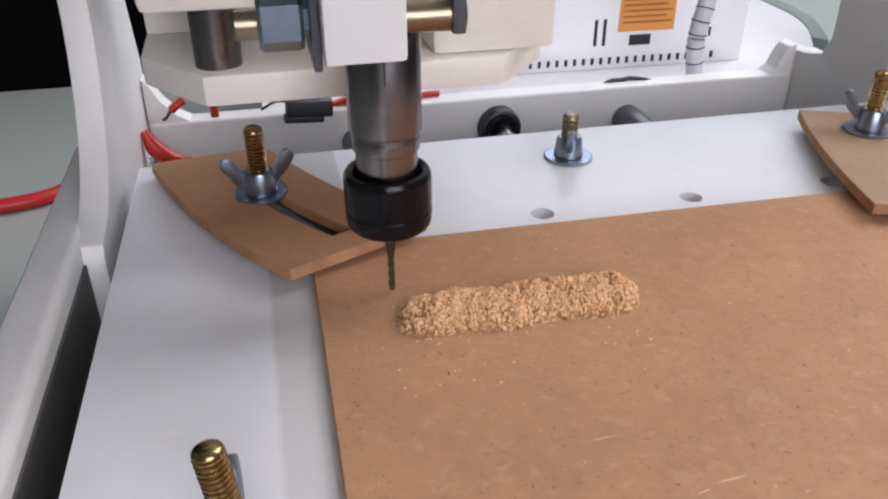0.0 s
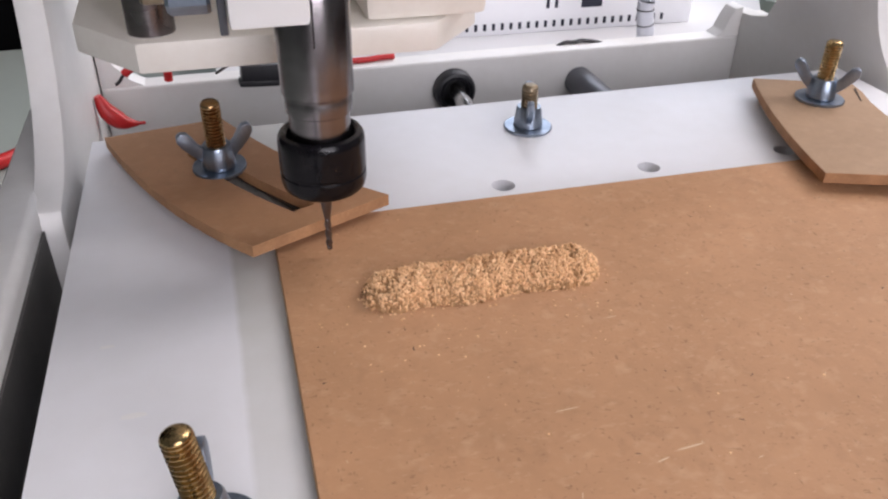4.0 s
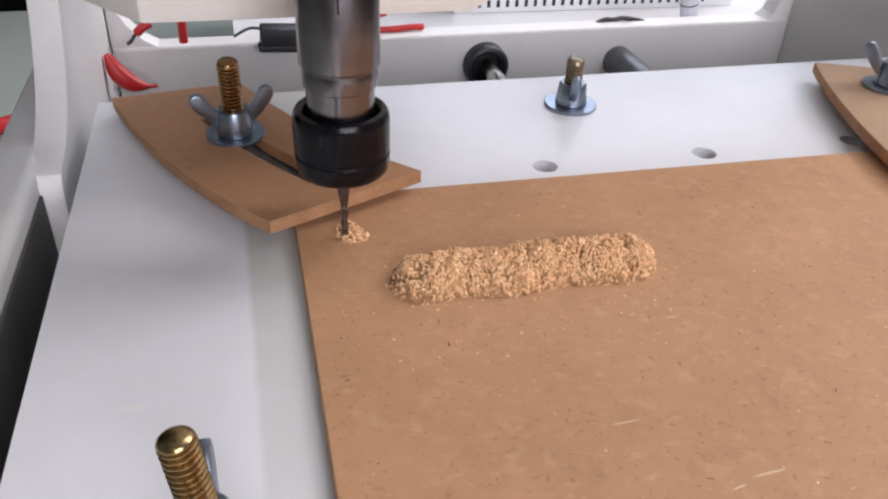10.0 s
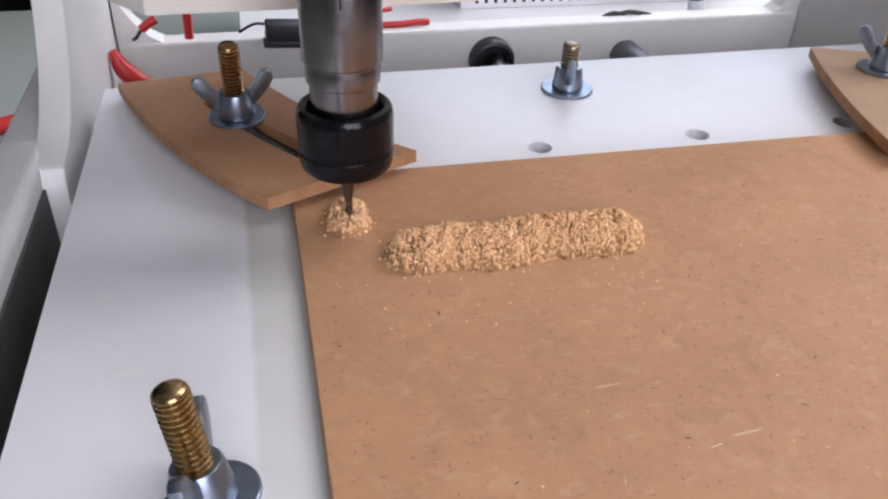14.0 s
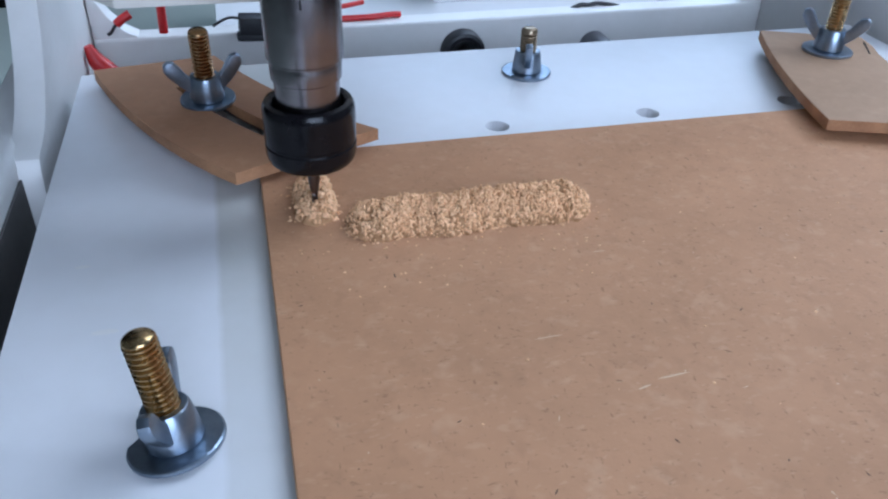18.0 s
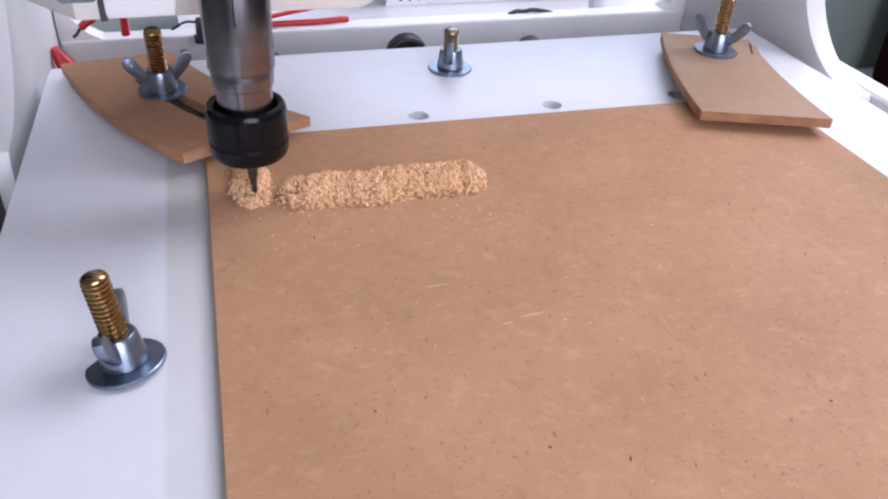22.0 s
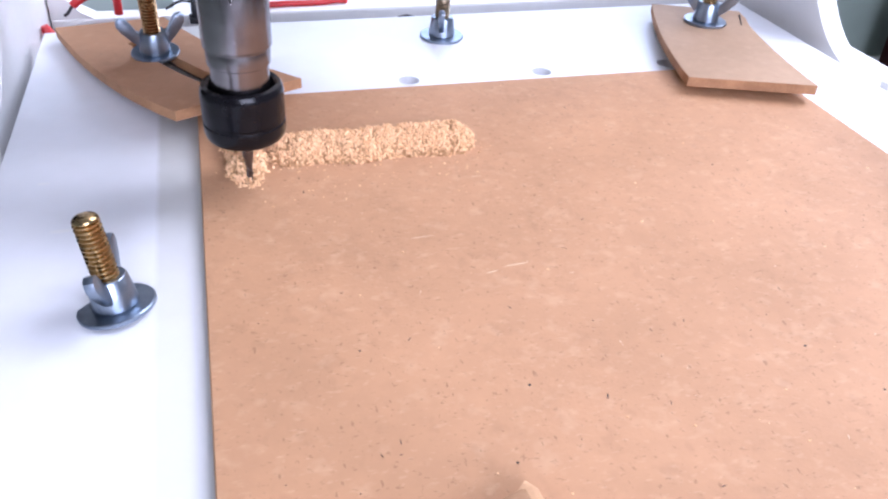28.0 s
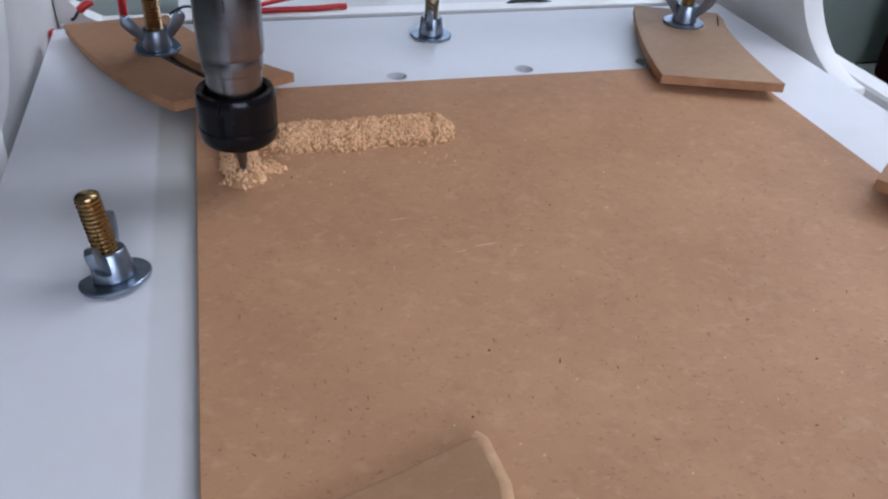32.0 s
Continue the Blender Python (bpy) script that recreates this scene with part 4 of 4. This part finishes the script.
# ---- cables ----
wrap = thing("spiral_cable", "grey spiral-wrapped cable rising from the base board", "cable")
line = curve([(0.1700, 0.212, -0.044), (0.1682, 0.211, -0.022), (0.1652, 0.210, -0.004), (0.1662, 0.210, 0.010), (0.1705, 0.213, 0.026), (0.182, 0.235, 0.065), (0.205, 0.27, 0.12)], 9)
part("core", tube(line, 0.0054, 14), SPIRAL, wrap, "", 0.9)
for k in range(3, len(line) - 2, 5):
    d = (line[k + 1] - line[k - 1]).normalized()
    part("wrap_seam", lathe([(0.0055, -0.0004), (0.0057, 0.0), (0.0055, 0.0004)], 14), WIRE, wrap, "", None, Matrix.Translation(line[k]) @ d.to_track_quat("Z", "Y").to_matrix().to_4x4())
loop = part("cable_loop", tube(curve([(0.0965, 0.1860, -0.0150), (0.102, 0.186, -0.0128), (0.107, 0.1865, -0.0133), (0.112, 0.186, -0.0124), (0.119, 0.186, -0.0134), (0.1255, 0.1860, -0.0150)], 8), 0.0013, 8), WIRE, None, "", 0.9)
tagged(loop, "thin black wire looped over the rear plate", "wire")


def ribbon(name, points, r, words, m=RED):
    ob = part(name, tube(curve(points, 10), r, 10), m, None, "", 0.9)
    return tagged(ob, words, "cable", "red cables")


ribbon("red_cable", [(-0.1555, 0.150, -0.0070), (-0.1525, 0.150, -0.0150), (-0.1475, 0.150, -0.0205), (-0.1415, 0.150, -0.0226), (-0.1360, 0.150, -0.0228)],
       lambda u: 0.0008 + 0.0036 * math.sin(math.pi * min(1, 0.12 + u)) ** 1.3, "red cable drooping behind the clamp")
ribbon("red_cable", [(-0.1432, 0.166, -0.0030), (-0.1405, 0.166, -0.0008), (-0.1365, 0.167, 0.0012)], 0.0021, "short red cable end at the rear plate")
ribbon("black_wire", [(-0.1480, 0.166, -0.0080), (-0.1462, 0.166, -0.0068), (-0.1445, 0.166, -0.0045), (-0.1432, 0.166, -0.0030)], 0.0008, "thin black wire at the end of a red cable", WIRE)
ribbon("red_cable", [(-0.1232, 0.1745, -0.0112), (-0.1228, 0.1745, 0.002), (-0.1220, 0.1745, 0.02)], 0.0022, "red cable hanging over the rear plate")
ribbon("red_cable", [(-0.002, 0.186, -0.0124), (-0.008, 0.185, -0.0120), (-0.020, 0.184, -0.0124), (-0.040, 0.184, -0.0124), (-0.062, 0.183, -0.0124)], 0.0016, "red cable along the rear plate")
plug = thing("cable_plug", "black cable plug hanging at the rear plate", "plug", at=pose(-0.0755, 0.168, -0.0085, 0, 4, 3))
part("shell", box(-0.0115, 0.0125, -0.005, 0.005, -0.0035, 0.0055, 0.0012), RUBBER, plug, "", 0.6)
part("strain_relief", box(-0.0125, 0.008, -0.004, 0.004, -0.0068, -0.0034, 0.0010), RUBBER, plug, "", 0.6)
part("wire", tube(curve([(-0.011, 0, 0.004), (-0.017, 0, 0.004), (-0.024, 0, 0.000)], 8), 0.0007, 8), WIRE, plug, "", 0.9)
part("wire", tube(curve([(0.012, 0, 0.002), (0.030, 0.01, 0.004), (0.055, 0.02, 0.006)], 8), 0.0014, 8), RED, plug, "red wire", 0.9)

# ---- table and room ----
table = thing("work_table", "pale green work table under the machine", "table")
part("tabletop", prism([(-1.30, -0.75), (1.20, -0.75), (1.20, 0.86), (0.02, 0.86), (0.02, 0.565), (-1.30, 0.565)], -0.140, -0.1122, 0.003), TABLE, table, "", 0.6)
for x in (-1.24, 1.14):
    for y in (-0.69, 0.505 if x < 0 else 0.80):
        part("leg", box(x - 0.03, x + 0.03, y - 0.03, y + 0.03, -0.90, -0.140, 0.003), TABLE, table, "", 0.6)
ribbon("red_cable", [(-0.205, 0.36, -0.108), (-0.228, 0.330, -0.107), (-0.25, 0.307, -0.107), (-0.28, 0.298, -0.107), (-0.34, 0.295, -0.107), (-0.45, 0.30, -0.107), (-0.6, 0.33, -0.107)], 0.0050, "red cable lying on the work table")
cab = thing("black_cabinet", "tall black cabinet standing behind the table", "cabinet")
part("body", box(-1.55, -0.10, 0.68, 1.10, -0.90, 0.62, 0.004), BLACK, cab, "", 0.6)
part("door", box(-1.53, -0.84, 0.66, 0.6795, -0.86, 0.60, 0.003), BLACK, cab, "", 0.6)
part("door", box(-0.82, -0.12, 0.66, 0.6795, -0.86, 0.60, 0.003), BLACK, cab, "", 0.6)
# added block; its dull green stands for the tabletop in shade
low = thing("green_shade_block", "dull grey green block added on the work table for its shaded part", "chest")
part("body", box(0.390, 0.95, 0.280, 0.355, -0.1121, 0.0, 0.006), GREENGREY, low, "", 0.6)
part("lid", box(0.387, 0.953, 0.277, 0.358, 0.0005, 0.030, 0.006), GREENGREY, low, "", 0.6)
chest = thing("maroon_chest", "dark maroon padded chest standing on the table", "chest")
part("body", box(0.455, 1.05, -0.38, 0.257, -0.1121, -0.030, 0.008), MAROON, chest, "", 0.8)
part("cushion", box(0.452, 1.053, -0.383, 0.260, -0.0295, 0.018, 0.012, 4), MAROON, chest, "", 0.8)


def structure(name, bm, m, words):
    return tagged(part(name, bm, m), words, name.split("_")[0], "", "structure")


R0, R1, RY0, RY1, RZ0, RZ1 = -1.70, 1.60, -1.70, 1.50, -0.90, 1.70
structure("floor", box(R0 - 0.1, R1 + 0.1, RY0 - 0.1, RY1 + 0.1, RZ0 - 0.1, RZ0), FLOORM, "brown tiled floor")
bm = bmesh.new()
SX0, SX1, SY0, SY1 = 0.52, 1.38, -0.03, 0.83      # the roof window, unseen and added for fill
for p0, p1, q0, q1 in ((R0 - 0.1, SX0, RY0 - 0.1, RY1 + 0.1), (SX1, R1 + 0.1, RY0 - 0.1, RY1 + 0.1), (SX0, SX1, RY0 - 0.1, SY0), (SX0, SX1, SY1, RY1 + 0.1)):
    box(p0, p1, q0, q1, RZ1, RZ1 + 0.1, 0, 1, bm)
structure("ceiling", bm, CEILP, "grey ceiling with an added roof window")
roof = tagged(thing("added_window_4", "added roof window, out of view, with white frame and clear glass", "window"), kind="structure")
for p0, p1, q0, q1 in ((SX0, SX0 + 0.03, SY0, SY1), (SX1 - 0.03, SX1, SY0, SY1), (SX0 + 0.03, SX1 - 0.03, SY0, SY0 + 0.03), (SX0 + 0.03, SX1 - 0.03, SY1 - 0.03, SY1)):
    part("window_frame", box(p0, p1, q0, q1, RZ1 + 0.03, RZ1 + 0.08), WHITE, roof)
part("pane", box(SX0 + 0.03, SX1 - 0.03, SY0 + 0.03, SY1 - 0.03, RZ1 + 0.052, RZ1 + 0.058), GLASS, roof).visible_shadow = False
structure("wall_west", box(R0 - 0.1, R0, RY0, RY1, RZ0, RZ1), WALLP, "dull green painted wall")


def wall_with_opening(name, a0, a1, b0, b1, c0, c1, across):
    bm = bmesh.new()
    for p0, p1, q0, q1 in ((a0, b0, RZ0, RZ1), (b1, a1, RZ0, RZ1), (b0, b1, RZ0, c0), (b0, b1, c1, RZ1)):
        if across == "x":
            box(p0, p1, RY1, RY1 + 0.1, q0, q1, 0, 1, bm)
        elif across == "s":
            box(p0, p1, RY0 - 0.1, RY0, q0, q1, 0, 1, bm)
        else:
            box(R1, R1 + 0.1, p0, p1, q0, q1, 0, 1, bm)
    return structure(name, bm, WALLP, "dull green painted wall with a window opening")


wall_with_opening("wall_east", RY0, RY1, -0.37, 1.27, 0.88, 1.58, "y")
wall_with_opening("wall_south", R0 - 0.1, R1 + 0.1, -0.36, 0.76, 0.18, 1.06, "s")
wall_with_opening("wall_north", R0 - 0.1, R1 + 0.1, 0.17, 1.53, 0.72, 1.58, "x")


def window(name, a0, a1, c0, c1, across):
    t = tagged(thing(name, "white framed window with clear glass, out of view", "window"), kind="structure")

    def bar(n, p0, p1, q0, q1, m, d0, d1):
        if across == "y":
            bm = box(R1 + d0, R1 + d1, p0, p1, q0, q1)
        else:
            bm = box(p0, p1, RY1 + d0, RY1 + d1, q0, q1) if across == "x" else box(p0, p1, RY0 - d1, RY0 - d0, q0, q1)
        return part(n, bm, m, t)
    mid = (a0 + a1) / 2
    for p0, p1, q0, q1 in ((a0, a0 + 0.04, c0, c1), (a1 - 0.04, a1, c0, c1), (a0 + 0.04, a1 - 0.04, c0, c0 + 0.04), (a0 + 0.04, a1 - 0.04, c1 - 0.04, c1), (mid - 0.02, mid + 0.02, c0 + 0.04, c1 - 0.04)):
        bar("window_frame", p0, p1, q0, q1, WHITE, 0.03, 0.08)
    for p0, p1 in ((a0 + 0.04, mid - 0.02), (mid + 0.02, a1 - 0.04)):
        bar("pane", p0, p1, c0 + 0.04, c1 - 0.04, GLASS, 0.052, 0.058).visible_shadow = False


window("window_1", -0.37, 1.27, 0.88, 1.58, "y")
# unseen, added to hold the front fill
window("front_fill_window", -0.36, 0.76, 0.18, 1.06, "s")
window("window_2", 0.17, 1.53, 0.72, 1.58, "x")


# ---- what moves ----
def motions():
    for ob in ON_BED:
        m = ob.matrix_basis.copy()
        walk(ob, [(t, Matrix.Translation((0, y, 0)) @ m) for t, y in BED])
    times = sorted({t for t, _ in BED})
    for ob, start, high in FRESH:
        m = ob.matrix_basis.copy()
        rows = []
        for t in sorted({*times, start - 0.4, start + 0.5, start + 1.4}):
            rise = min(1.0, max(0.0, (t - start + 0.4) / 1.8))
            rows.append((t, Matrix.Translation((0, slide(t), -(1.25 * high + 0.0016) * (1 - rise))) @ m))
        walk(ob, [r for r in rows if r[0] <= 32])
    walk(tool, [(t, Matrix.Translation((x, TOOL_Y, z))) for t, x, z in TOOL])
    walk(carriage, [(t, Matrix.Translation((x, TOOL_Y, 0))) for t, x, z in TOOL])


motions()
